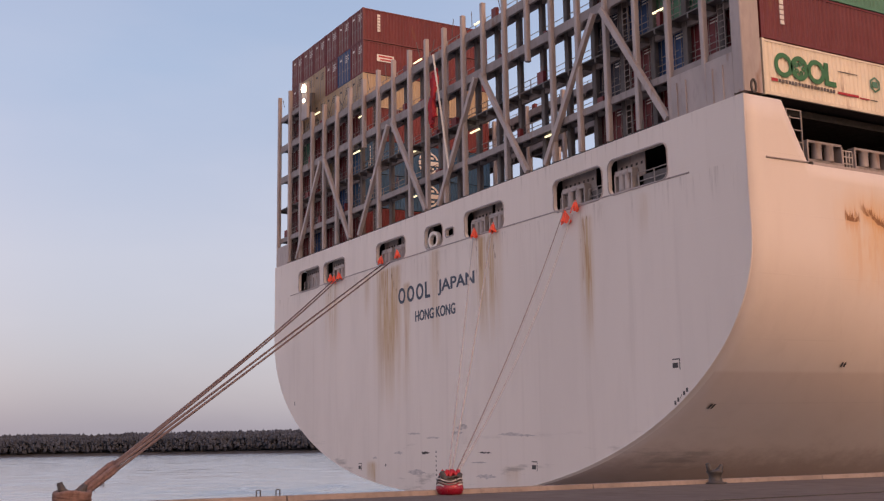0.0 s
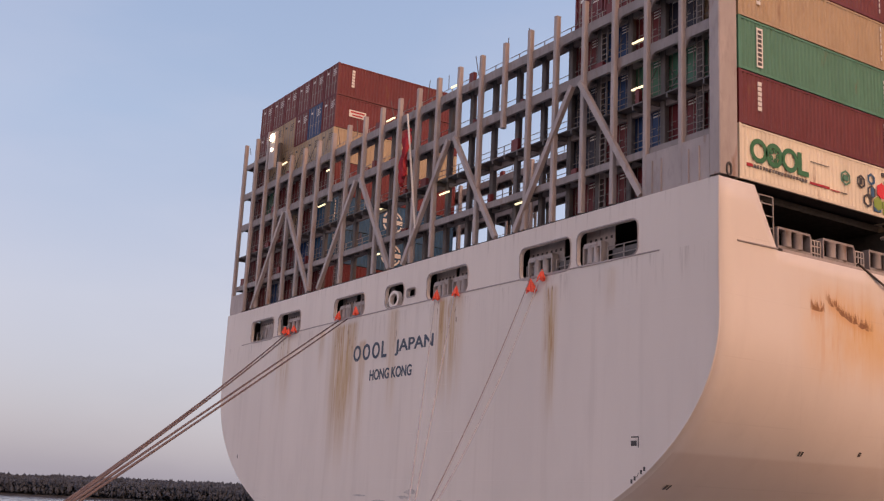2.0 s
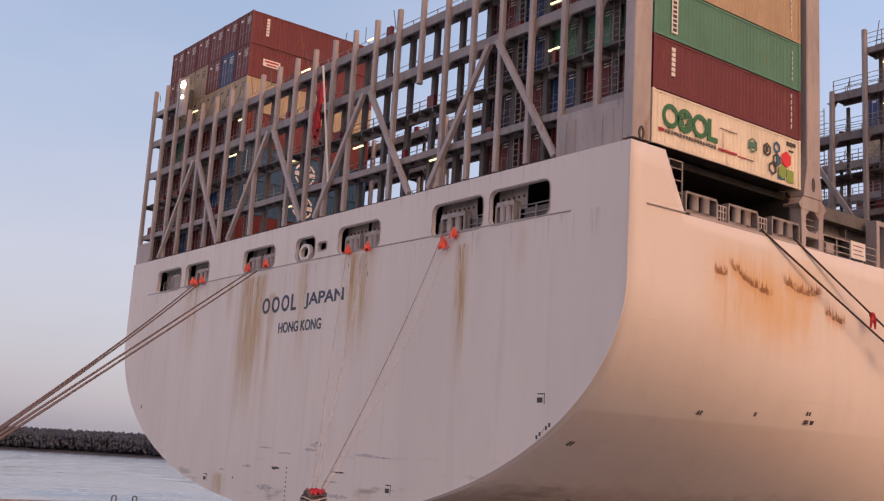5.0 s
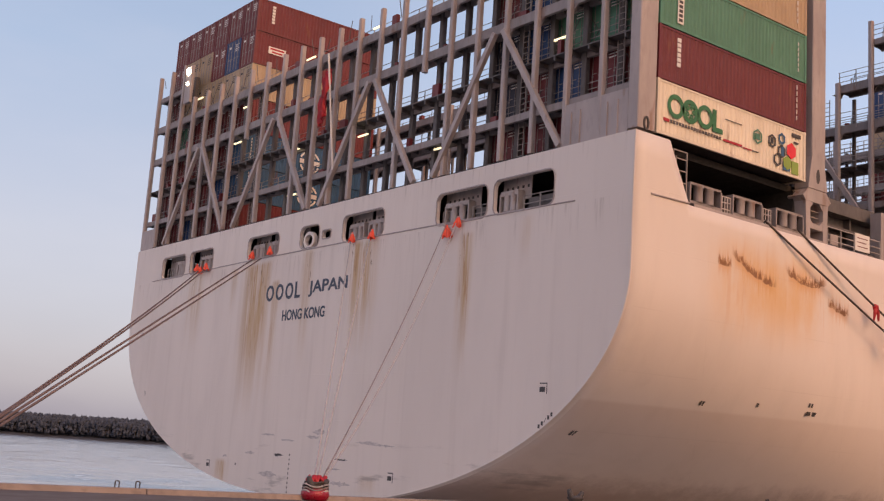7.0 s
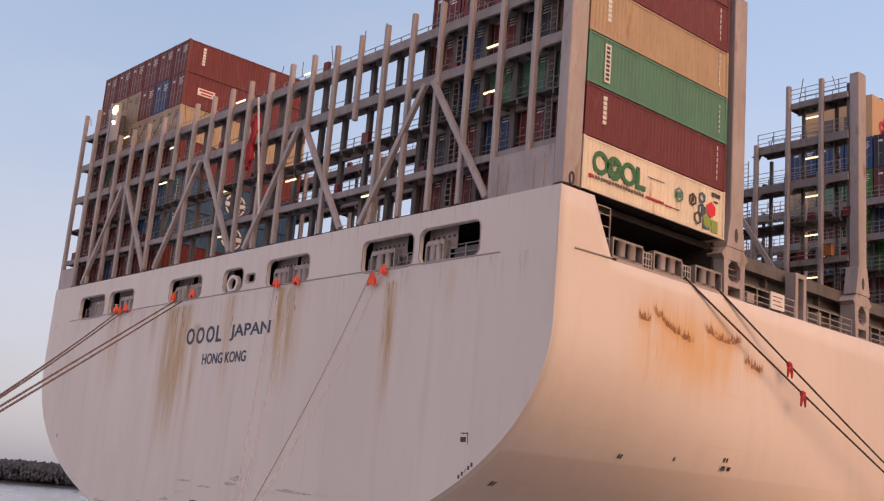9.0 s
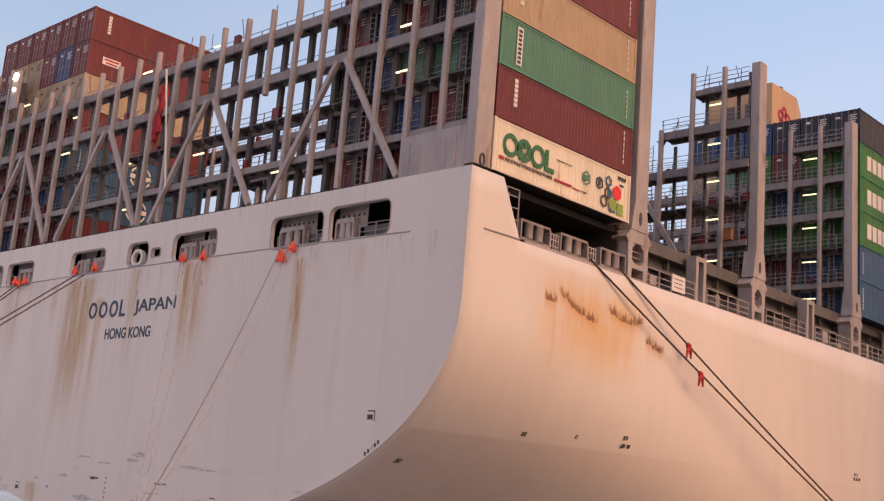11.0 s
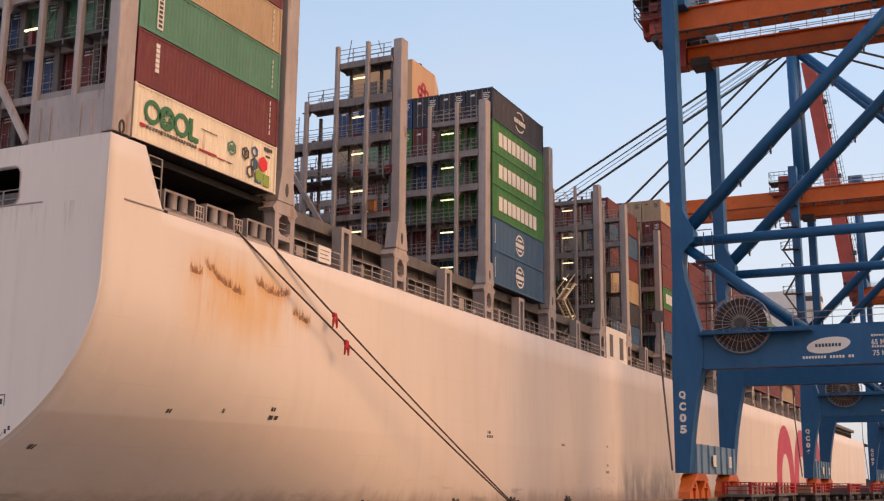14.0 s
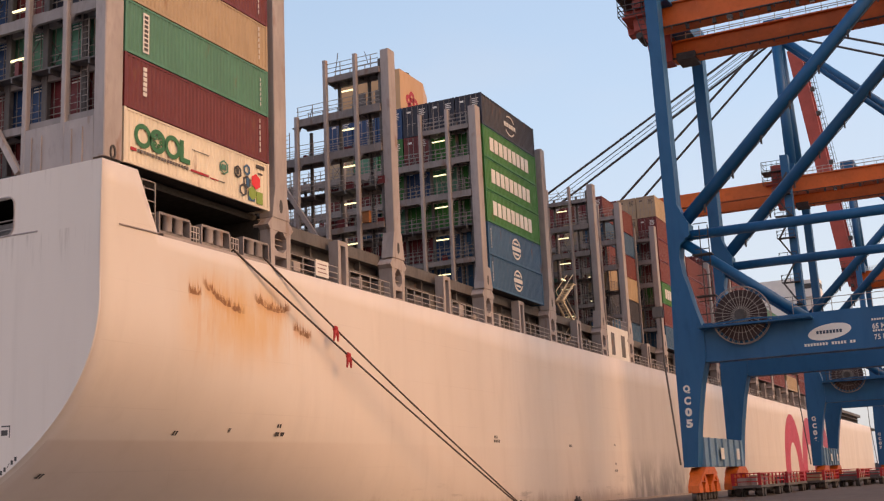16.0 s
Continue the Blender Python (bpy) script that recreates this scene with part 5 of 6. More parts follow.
# bays further forward
for r in range(3, 8):
    for k in range(5):
        stack(pick(), ROWX[r], 61.2, Z[k])
for r in range(1, 7):
    for k in range(6):
        stack(pick(), ROWX[r], 86.0, Z[k])
FORE = [("steel_blue", None), ("rust_red", None), ("bright_green", mark_bars), ("rust_red", None), ("rust_red", None), ("rust_red", None), ("tan", None)]
for k, (col, mk_) in enumerate(FORE):
    stack(col, ROWX[0], 100.4, Z[k], mk_)
for r in range(1, 6):
    for k in range(7):
        stack("tan" if k == 6 and r < 2 else pick(), ROWX[r], 100.4, Z[k])
for b, (y, tiers) in enumerate(((114.9, 5), (129.9, 6), (145, 6), (160, 5), (175, 5), (190, 4), (205, 5), (220, 4), (235, 4), (250, 3), (265, 4))):
    for r in range(0, 3):
        for k in range(tiers):
            col = "rust_red" if (b < 2 and r == 0) else pick()
            stack(col, ROWX[r], y, Z[k], None)

# ---- bollards, ropes ----
BOLL_Y = [-30.6, -18.15, -6.1, 6.6, 19.2, 31.5, 41.6, 54.0]


def bollard(y, red=False):
    b = thing("bollard", (EDGE + 0.6, y, QUAY), "red-painted mooring bollard with a dark horned crown" if red else "dark iron horned mooring bollard on the quay edge", "bollard", "bollards")
    x = EDGE + 0.6
    if red:
        prof = [(0.0, 0.36), (0.05, 0.43), (0.18, 0.48), (0.30, 0.46), (0.40, 0.36), (0.46, 0.2)]
    else:
        prof = [(0.0, 0.45), (0.05, 0.45), (0.08, 0.29), (0.24, 0.24), (0.36, 0.26), (0.44, 0.34), (0.5, 0.32), (0.54, 0.15)]
    part("post", Mesh().tube([(x, y, QUAY + z) for z, r in prof], [r for z, r in prof], 20), RED_WET if red else DARK, b, "", True)
    if red:
        part("crown", Mesh().tube([(x + 0.12, y - 0.34, QUAY + 0.52), (x + 0.12, y, QUAY + 0.44), (x + 0.12, y + 0.34, QUAY + 0.52)], [0.13, 0.17, 0.13], 10), DARK, b, "", True)
    for s in (-1, 1):
        o = 0.12 if red else 0.0
        part("horn", Mesh().tube([(x + o, y + s * 0.08, QUAY + 0.4), (x + o, y + s * 0.28, QUAY + 0.54), (x + o, y + s * 0.37, QUAY + (0.78 if s < 0 else 0.70))], [0.15, 0.12, 0.08], 10), DARK, b, "", True)
    return Vector((x, y, QUAY + 0.34))


bl = {y: bollard(y, y == -18.15) for y in BOLL_Y}


def rope(points, r, mat, label, sag=0.0, end=None, n=26):
    """A mooring line: straight with a slight sag, three laid strands as one wavy tube."""
    a, b = Vector(points[0]), Vector(points[1])
    pts = [a.lerp(b, i / n) - Vector((0, 0, sag * 4 * (i / n) * (1 - i / n))) for i in range(n + 1)]
    m = Mesh().tube(pts, r, 7)
    if end is not None:
        c, rad = end
        loop = [c + Vector((math.cos(t) * rad, math.sin(t) * rad, 0.05 * math.sin(3 * t))) for t in np.linspace(0, 2 * math.pi, 20)]
        m.tube([b] + loop, r, 7)
    return single("mooring_rope", m, mat, label, "rope", "", True)


B1, B2 = bl[-30.6], bl[-18.15]
# stern lines to the far bollard
fray = random.Random(11)
for x, dz, sg in ((-16.4, 0.16, 0.25), (-15.4, 0.10, 0.25), (-7.8, 0.05, 0.0), (-6.4, -0.06, 0.05)):
    end = B1 + Vector((-0.25, 0.2, dz))
    rope([(x, -0.15, 14.95), end], 0.05, ROPE, "worn brown mooring rope from the stern to a bollard", sg, (B1 + Vector((0, 0, dz * 0.6)), 0.45))
    # the frayed canvas-wrapped eye splice that lies over the bollard
    a0 = Vector((x, -0.15, 14.95))
    wrap = [end.lerp(a0, 0.055 * k / 8) + Vector((0, 0, 0.01 * (k % 2))) for k in range(9)]
    eye = [B1 + Vector((0.42 * math.cos(t), 0.46 * math.sin(t), dz * 0.7 + 0.03 * math.sin(3 * t + x))) for t in np.linspace(2.4, 2.4 + 2 * math.pi, 22)]
    sp = Mesh().tube(wrap[::-1] + eye, [0.055] + [0.09] * (len(wrap) + len(eye) - 2) + [0.06], 8)
    for k in range(9):
        p = wrap[fray.randrange(1, 8)]
        sp.tube([p, p + Vector((fray.uniform(-0.1, 0.1), fray.uniform(-0.1, 0.1), -fray.uniform(0.12, 0.3)))], [0.012, 0.004], 4)
    single("eye_splice", sp, ROPE_TAN, "frayed tan rope eye laid over a bollard", "rope", "", True)
# stern lines to the red bollard
for i, (x, mat, sg, lab) in enumerate(((5.3, ROPE_PALE, 0.25, "pale mooring rope from the stern to a red bollard"), (7.5, ROPE_PALE, 0.3, "pale mooring rope from the stern to a red bollard"),
                                       (15.3, ROPE_GREY, 0.5, "worn grey-brown mooring rope from the stern to a red bollard"), (16.2, ROPE_PALE, 1.0, "slack pale mooring rope from the stern to a red bollard"))):
    rope([(x, -0.15, 14.95), B2 + Vector((-0.2, 0.1 * i, 0.1 * i - 0.1))], 0.036 if x < 10 else 0.027, mat, lab, sg, (B2 + Vector((0, 0, 0.1 * i - 0.15)), 0.43))
coil = Mesh()
for k in range(2):
    cz = 0.1 + 0.12 * k
    coil.tube([B2 + Vector((-0.06 + 0.02 * k + (0.36 - 0.03 * k) * math.cos(t), (0.38 - 0.03 * k) * math.sin(t), cz + 0.05 * math.sin(2 * t + k))) for t in np.linspace(0, 6.28, 22)], 0.04, 6)
single("rope_coil", coil, ROPE_DK, "dark rope turns wound round a red bollard", "rope", "", True)
rg = Mesh()
for k in range(6):
    q = B2 + Vector((-0.05, -0.3 + 0.12 * k, 0.32))
    rg.tube([q, q + Vector((0.05, fray.uniform(-0.1, 0.1), 0.12)), q + Vector((0.2, fray.uniform(-0.15, 0.2), -0.1 - 0.05 * (k % 3)))], [0.09, 0.08, 0.03], 6)
single("rope_rag", rg, RED, "red rag tied among the ropes on a bollard", "cloth", "", True)
# spring lines on the quay side
for y, ye in ((10.15, 0.0), (13.05, 0.4)):
    e = bl[41.6] + Vector((-0.2, ye - 0.4, 0.15))
    rope([(29.35, y, 15.15), e], 0.06, ROPE_DK, "dark mooring rope from the ship's side to a bollard", 0.2, (bl[41.6] + Vector((0, 0, ye * 0.3)), 0.45))
    t = 0.33 if ye == 0 else 0.225
    p = Vector((29.35, y, 15.15)).lerp(e, t) - Vector((0, 0, 0.2 * 4 * t * (1 - t)))
    tag = thing("rope_tag", p, "red cloth tied round a mooring rope", "cloth", "cloths on the ropes")
    part("knot", Mesh().tube([p + Vector((0, -0.15, 0.1)), p, p + Vector((0, 0.15, -0.08))], [0.12, 0.19, 0.12], 8), RED, tag)
    for s in (-1, 1):
        part("tail", Mesh().tube([p, p + Vector((0.05, 0.16 * s, -0.3)), p + Vector((0.02, 0.24 * s, -0.75))], [0.12, 0.11, 0.05], 6), RED, tag)
# orange chafe cloths where the lines leave the ports
rag = random.Random(5)
for x, z in ((-16.7, 15.2), (-16.0, 14.98), (-15.1, 15.15), (-7.6, 15.35), (-5.1, 15.4), (5.6, 15.15), (7.85, 15.1), (15.35, 14.4), (16.45, 14.85)):
    big = 0.95 if x == 15.35 else 0.74
    c = thing("chafe_cloth", (x, -0.2, z), "bright orange chafe cloth tied on a mooring rope", "cloth", "orange chafe cloths")
    mm = Mesh()
    # a gathered neck that opens into a creased, uneven skirt
    turns, rings = 18, ((0.42, 0.07), (0.28, 0.13), (0.1, 0.2), (-0.14, 0.27), (-0.36, 0.33))
    lean, off = rag.uniform(-0.25, 0.25), rag.uniform(0, 6.28)
    vs = []
    for j, (dz, r_) in enumerate(rings):
        for k in range(turns):
            a = 2 * math.pi * k / turns
            fold = 1 + 0.1 * j * math.sin(5 * a + off) + rag.uniform(-0.05, 0.05) * j
            vs.append((x + big * (lean * (0.4 - dz) + r_ * fold * math.cos(a)), -0.24 + 0.75 * big * r_ * fold * math.sin(a), z + big * (dz - (0.12 * math.sin(3 * a + off) if j == 4 else 0))))
    mm.add(vs, [(j * turns + k, j * turns + (k + 1) % turns, (j + 1) * turns + (k + 1) % turns, (j + 1) * turns + k) for j in range(len(rings) - 1) for k in range(turns)])
    skirt = part("cloth", mm, ORANGE, c)
    th = skirt.modifiers.new("thick", "SOLIDIFY")
    th.thickness = 0.02
    part("lashing", Mesh().ring((x - 0.05 * big, -0.24, z + 0.28 * big), (1, 0, 0), (0, 0.8, 0), 0.15 * big, 0.13 * big, 0.04, 0.05, 14), ROPE_PALE, c)

# ---- quay cranes ----


def taper(m, a, b, wa, da, wb, db):
    """An upright box leg between two heights with its own size at each end."""
    vs = []
    for (x, y, z), w, d in ((a, wa, da), (b, wb, db)):
        vs += [(x - w / 2, y - d / 2, z), (x + w / 2, y - d / 2, z), (x + w / 2, y + d / 2, z), (x - w / 2, y + d / 2, z)]
    return m.add(vs, [(3, 2, 1, 0), (4, 5, 6, 7), (0, 1, 5, 4), (1, 2, 6, 5), (2, 3, 7, 6), (3, 0, 4, 7)])


def quay_crane(y0, number, boom_up):
    """A ship-to-shore gantry crane; y0 is its aft leg line, 20 m to the forward one."""
    gap, xw, xl = 17.2, 42.7, 72.5
    c = thing("quay_crane", (xw, y0 + gap / 2, QUAY), "tall blue gantry crane with orange girders" + (", boom raised" if boom_up else ""), "crane", "quay cranes")
    yc = y0 + gap / 2
    for x in (xw, xl):
        for y in (y0, y0 + gap):
            s_ = 1 if x == xw else -1
            face = [(-0.85, 47), (-0.62, 24.0), (-0.62, 19.0), (-0.78, 14.5), (-0.88, 11.0), (-0.88, 2.8), (0.27, 2.8), (0.5, 5.3), (0.75, 7.1), (1.16, 9.4), (1.75, 11.7), (1.75, 13.7), (1.45, 14.8), (1.1, 16.0), (0.75, 17.6), (0.42, 18.8), (0.25, 20.2), (0.4, 21.2), (0.85, 21.6), (1.25, 22.3), (1.3, 23.0), (0.75, 24.0), (0.42, 24.8), (0.25, 47)]
            m = Mesh().prism([(x + s_ * a, z) for a, z in face], "y", y - 0.85, y + 0.85)
            leg = part("leg", m, CRANE, c)
            yb = y + (2.0 if y == y0 else -2.0)
            bg = part("bogie", Mesh().prism([(yb - 2.6, 2.2), (yb + 2.6, 2.2), (yb + 1.5, 2.78), (yb - 1.5, 2.78)], "x", x - 0.6, x + 0.6), BOGIE, c, "orange travelling bogie with wheels")
            for k in range(4):
                yy = yb + (k - 1.5) * 2.1
                part("truck", Mesh().prism([(yy - 0.7, 0.75), (yy + 0.7, 0.75), (yy + 0.62, 1.3), (yy + 0.25, 1.6), (yy - 0.25, 1.6), (yy - 0.62, 1.3)], "x", x - 0.45, x + 0.45), BOGIE, bg)
            for k in range(2):
                yy = yb + (k - 0.5) * 4.2
                part("equaliser", Mesh().prism([(yy - 1.25, 1.6), (yy + 1.25, 1.6), (yy + 0.5, 2.2), (yy - 0.5, 2.2)], "x", x - 0.5, x + 0.5).tube([(x - 0.62, yy, 1.85), (x + 0.62, yy, 1.85)], 0.17, 10), BOGIE, bg)
            for k in range(4):
                for s in (-0.4, 0.4):
                    yy = yb + (k - 1.5) * 2.1 + s
                    part("wheel", Mesh().tube([(x - 0.18, yy, 0.45), (x + 0.18, yy, 0.45)], 0.34, 14), DARK, bg)
        s = Mesh().box(x - 0.55, x + 0.55, y0 + 0.86, y0 + gap - 0.86, 2.8, 5.2)
        part("sill_beam", s, CRANE_LT, c, "pale blue ribbed sill beam")
        rb = Mesh()
        for y in np.arange(y0 + 2.2, y0 + gap - 1, 2.5):
            rb.box(x + 0.55, x + 0.72, y, y + 0.12, 2.8, 5.2).box(x - 0.72, x - 0.55, y, y + 0.12, 2.8, 5.2)
        part("sill_rib", rb, CRANE_LT, c, "", False, "stuff")
    for y in (y0, y0 + gap):
        part("portal_beam", Mesh().box(xw + 1.7, xl - 1.7, y - 0.75, y + 0.75, 11.2, 14.4), CRANE, c)
        t = Mesh().tube([(xw + 0.4, y, 22.95), (xw + 27.8, y, 50.0)], 0.56, 14)
        part("brace", t, CRANE, c, "", True)
        part("brace", Mesh().tube([(xw + 0.6, y, 21.5), (xw + 10.2, y, 13.9)], 0.42, 12), CRANE, c, "", True)
        part("brace", Mesh().tube([(xw + 0.5, y, 22.1), (xl, y, 22.1)], 0.43, 12), CRANE, c, "", True)
        # cable runs clipped along the long brace, a flange band at each leg's splice
        run = Mesh()
        for off in (0.62, 0.74):
            run.tube([(xw + 2.0 + off * 0.7 + 1.3 * k, y - 0.25, 24.55 - off * 0.7 + 1.284 * k + (0.06 if k % 2 else 0)) for k in range(18)], 0.035, 5)
        for k in range(9):
            run.box(xw + 2.6 + 2.6 * k, xw + 2.75 + 2.6 * k, y - 0.32, y - 0.18, 23.85 + 2.568 * k, 24.75 + 2.568 * k)
        part("cable_run", run, DARK, c, "", False, "stuff")
        part("pin_lug", Mesh().tube([(xw + 1.0, y - 0.95, 22.1), (xw + 1.0, y + 0.95, 22.1)], 0.32, 12).box(xw + 0.6, xw + 2.0, y - 0.2, y + 0.2, 21.75, 22.45), CRANE, c)
        hr_ = Mesh()
        for zz in (15.0, 15.5):
            hr_.bar((xw + 9, y - 0.7, zz), (xl, y - 0.7, zz), 0.05)
        for x in np.arange(xw + 9, xl, 1.5):
            hr_.bar((x, y - 0.7, 14.4), (x, y - 0.7, 15.5), 0.05)
        part("railing", hr_, GALV, c)
    # cross beams between the frames
    for x in (xw, xl):
        part("cross_beam", Mesh().box(x - 0.9, x + 0.9, y0 + 0.75, y0 + gap - 0.75, 44.0, 46.0), CRANE, c)
    # trolley girders, walkway and boom
    for y in (yc - 5.6, yc + 1.4):
        zb, zt = (42.05, 44.2) if y < yc else (41.55, 43.2)
        g = Mesh().box(xw - 1.0, xl + 14, y - 0.55, y + 0.55, zb, zt).box(xw - 1.0, xl + 14, y - 0.85, y + 0.85, zt, zt + 0.12).box(xw - 1.0, xl + 14, y - 0.8, y + 0.8, zb - 0.12, zb)
        for x in np.arange(xw, xl + 14, 3.0):
            g.box(x, x + 0.12, y - 0.58, y + 0.58, zb, zt)
        part("girder", g, GIRDER, c, "orange box girder")
        w = Mesh()
        if y > yc:
            w.box(xw - 1, xl + 14, y + 0.9, y + 1.8, 42.4, 42.5)
        for zz in (zt + 0.55, zt + 1.05):
            w.bar((xw - 1, y + 0.8, zz), (xl + 14, y + 0.8, zz), 0.06)
        for x in np.arange(xw - 1, xl + 14, 1.6):
            w.bar((x, y + 0.8, zt + 0.1), (x, y + 0.8, zt + 1.08), 0.06)
        part("girder_walkway", w, GALV, c)
        if not boom_up:
            bo_ = Mesh().box(xw - 66, xw - 2.6, y - 0.55, y + 0.55, 42.2, 44.2)
            part("boom", bo_, GIRDER, c)
    hb_ = Mesh().box(xw - 2.7, xw - 0.8, yc - 6.6, yc - 4.6, 42.2, 46.4).prism([(xw - 2.3, 42.2), (xw - 0.8, 42.2), (xw - 0.8, 40.6), (xw - 1.4, 40.6)], "y", yc - 6.4, yc - 4.8)
    hb_.box(xw - 3.6, xw - 1.0, yc - 7.2, yc - 4.4, 43.4, 43.55).box(xw - 3.2, xw - 1.1, yc + 0.6, yc + 2.4, 41.4, 46.4).tube([(xw - 2.2, yc - 7.0, 44.6), (xw - 2.2, yc + 3, 44.6)], 0.45, 12)
    part("hinge_block", hb_, BOOMRED, c)
    lad = Mesh()
    for dx in (-0.3, 0.3):
        lad.bar((xw - 1.2 + dx, yc - 7.3, 40.2), (xw - 1.9 + dx, yc - 7.3, 43.4), 0.08)
    for z in np.arange(40.4, 43.4, 0.5):
        xx = xw - 1.2 - 0.7 * (z - 40.2) / 3.2
        lad.bar((xx - 0.3, yc - 7.3, z), (xx + 0.3, yc - 7.3, z), 0.06)
    for zz in (44.1, 44.6):
        lad.bar((xw - 3.6, yc - 7.2, zz), (xw - 1.0, yc - 7.2, zz), 0.06)
    part("hinge_ladder", lad, DARK, c)
    # hand-rails, cable trays and lamps along the girders
    for y in (yc - 5.6, yc + 1.4):
        zb, zt = (42.05, 44.2) if y < yc else (41.55, 43.2)
        gr = Mesh()
        for zz in (zt + 0.6, zt + 1.1):
            gr.bar((xw - 1, y - 0.8, zz), (xl + 14, y - 0.8, zz), 0.06)
        for x in np.arange(xw - 1, xl + 14, 1.4):
            gr.bar((x, y - 0.8, zt + 0.12), (x, y - 0.8, zt + 1.12), 0.06)
        part("girder_railing", gr, RAIL_PALE, c)
        tr = Mesh().box(xw - 1, xl + 14, y - 1.1, y - 0.82, zb - 0.1, zb - 0.02)
        for x in np.arange(xw - 0.6, xl + 13, 1.3):
            tr.box(x, x + 0.1, y - 1.06, y - 0.86, zb - 0.32, zb - 0.1)
        part("cable_tray", tr, DARK, c)
    for x in np.arange(xw + 6, xl, 7.0):
        lm = part("flood_lamp", Mesh().box(x - 0.25, x + 0.25, yc - 6.9, yc - 6.5, 41.4, 41.75), DARK, c)
        part("lens", Mesh().box(x - 0.2, x + 0.2, yc - 6.85, yc - 6.55, 41.37, 41.39), WHITE, lm)
    hc = Mesh()
    for zz in (43.6, 44.1, 44.6, 45.6, 46.4, 46.9):
        hc.bar((xw - 3.9, yc - 7.3, zz), (xw - 0.9, yc - 7.3, zz), 0.07).bar((xw - 3.9, yc - 7.3, zz), (xw - 3.9, yc - 4.2, zz), 0.07)
    for x in np.arange(xw - 3.9, xw - 0.8, 0.75):
        hc.bar((x, yc - 7.3, 43.5), (x, yc - 7.3, 46.9), 0.06)
    hc.box(xw - 4.0, xw - 0.9, yc - 7.4, yc - 4.2, 45.3, 45.4).tube([(xw - 2.2, yc - 6.9, 41.6), (xw - 2.2, yc - 4.6, 41.6)], 0.3, 12)
    part("hinge_platform", hc, DARK, c, "", False, "stuff")
    if number == "QC06":
        lp = Mesh()
        for k, z in enumerate(np.arange(25.0, 44.0, 3.2)):
            lp.box(xw - 2.2, xw + 0.2, y0 - 1.9, y0 - 0.86, z, z + 0.1)
            for zz in (0.55, 1.1):
                lp.bar((xw - 2.2, y0 - 1.9, z + zz), (xw + 0.2, y0 - 1.9, z + zz), 0.07).bar((xw - 2.2, y0 - 1.9, z + zz), (xw - 2.2, y0 - 0.86, z + zz), 0.07)
            for dx in (-2.2, -1.0, 0.2):
                lp.bar((xw + dx, y0 - 1.9, z), (xw + dx, y0 - 1.9, z + 1.1), 0.07)
            lp.bar((xw - 2.0 if k % 2 else xw, y0 - 1.4, z), (xw if k % 2 else xw - 2.0, y0 - 1.4, z + 3.2), 0.22)
        part("leg_stair", lp, DARK, c, "", False, "stuff")
    # hanging gear under the girders: festoon carriers, lamps and a walkway stair
    fest = Mesh()
    for x in np.arange(xw + 2, xl, 2.4):
        fest.box(x, x + 0.3, yc - 6.5, yc - 6.2, 41.5, 41.9)
    fest.box(xw - 0.6, xw + 1.2, yc + 0.2, yc + 2.6, 41.2, 41.9)
    part("festoon", fest, DARK, c, "", False, "stuff")
    # A-frame mast with stays
    ap = Vector((xw - 1.0, yc, 69.0))
    for s in (-1, 1):
        part("mast_leg", Mesh().tube([(xw, yc + s * 4.0, 46), (xw - 0.6, yc + s * 1.5, 69.5)], 0.75, 12), CRANE, c, "", True)
        part("back_stay", Mesh().tube([ap + Vector((0, s * 1.5, 0)), (xl - 8.3, yc + s * 3.0, 46)], 0.5, 10), CRANE, c, "", True)
        part("back_stay", Mesh().tube([ap + Vector((0, s * 2.4, 1)), (xl + 14, yc + s * 3.4, 50)], 0.18, 8), DARK, c)
    part("mast_head", Mesh().box(xw - 2, xw + 1, yc - 2.6, yc + 2.6, 68.8, 70.6), CRANE, c)
    if boom_up:
        d = Vector((-0.12, 0, 0.993))
        base_ = Vector((xw - 2.4, yc, 43.0))
        for s in (-3.75, 3.75):
            part("boom", Mesh().bar(base_ + Vector((0, s, 0)), base_ + Vector((0, s, 0)) + d * 56, 2.9, 1.2, (0, 1, 0)), BOOMRED, c, "faded red boom, raised")
        lt = Mesh()
        for k in range(19):
            a = base_ + d * (2 + 3 * k)
            lt.bar(a + Vector((0, -3.75, 0)), a + Vector((0, 3.75, 0)), 0.3)
            lt.bar(a + Vector((0, -3.75, 0)), a + d * 3 + Vector((0, 3.75, 0)), 0.22)
        part("boom_bracing", lt, BOOMRED, c)
        br = Mesh()
        for s in (-4.6, 4.6):
            for off in (0.4, 0.9):
                br.bar(base_ + Vector((1.6 + off, s, 2)), base_ + Vector((1.6 + off, s, 2)) + d * 52, 0.07)
            for k in range(35):
                a = base_ + Vector((1.45, s, 2)) + d * (1.5 * k)
                br.bar(a, a + Vector((1.1, 0, 0)), 0.07)
        for k in range(9):
            a = base_ + Vector((1.2, -4.4, 3)) + d * (6 * k)
            br.box(a.x, a.x + 0.9, a.y - 0.7, a.y + 0.3, a.z, a.z + 0.9)
        part("boom_railing", br, DARK, c, "", False, "stuff")
    else:
        for s in (-1, 1):
            for xt, up in ((-27.8, -0.7), (-46.3, 0.2)):
                part("fore_stay", Mesh().tube([ap + Vector((0, s * 2.6, up)), (xw + xt, yc + s * 3.5, 44.4)], 0.2, 8), DARK, c)
            for k in range(2):
                part("boom_rope", Mesh().tube([ap + Vector((0, s * (0.6 + 0.8 * k), 0.1)), (xw - 46.0 + k, yc + s * (0.8 + k), 44.4)], 0.05, 6), DARK, c)
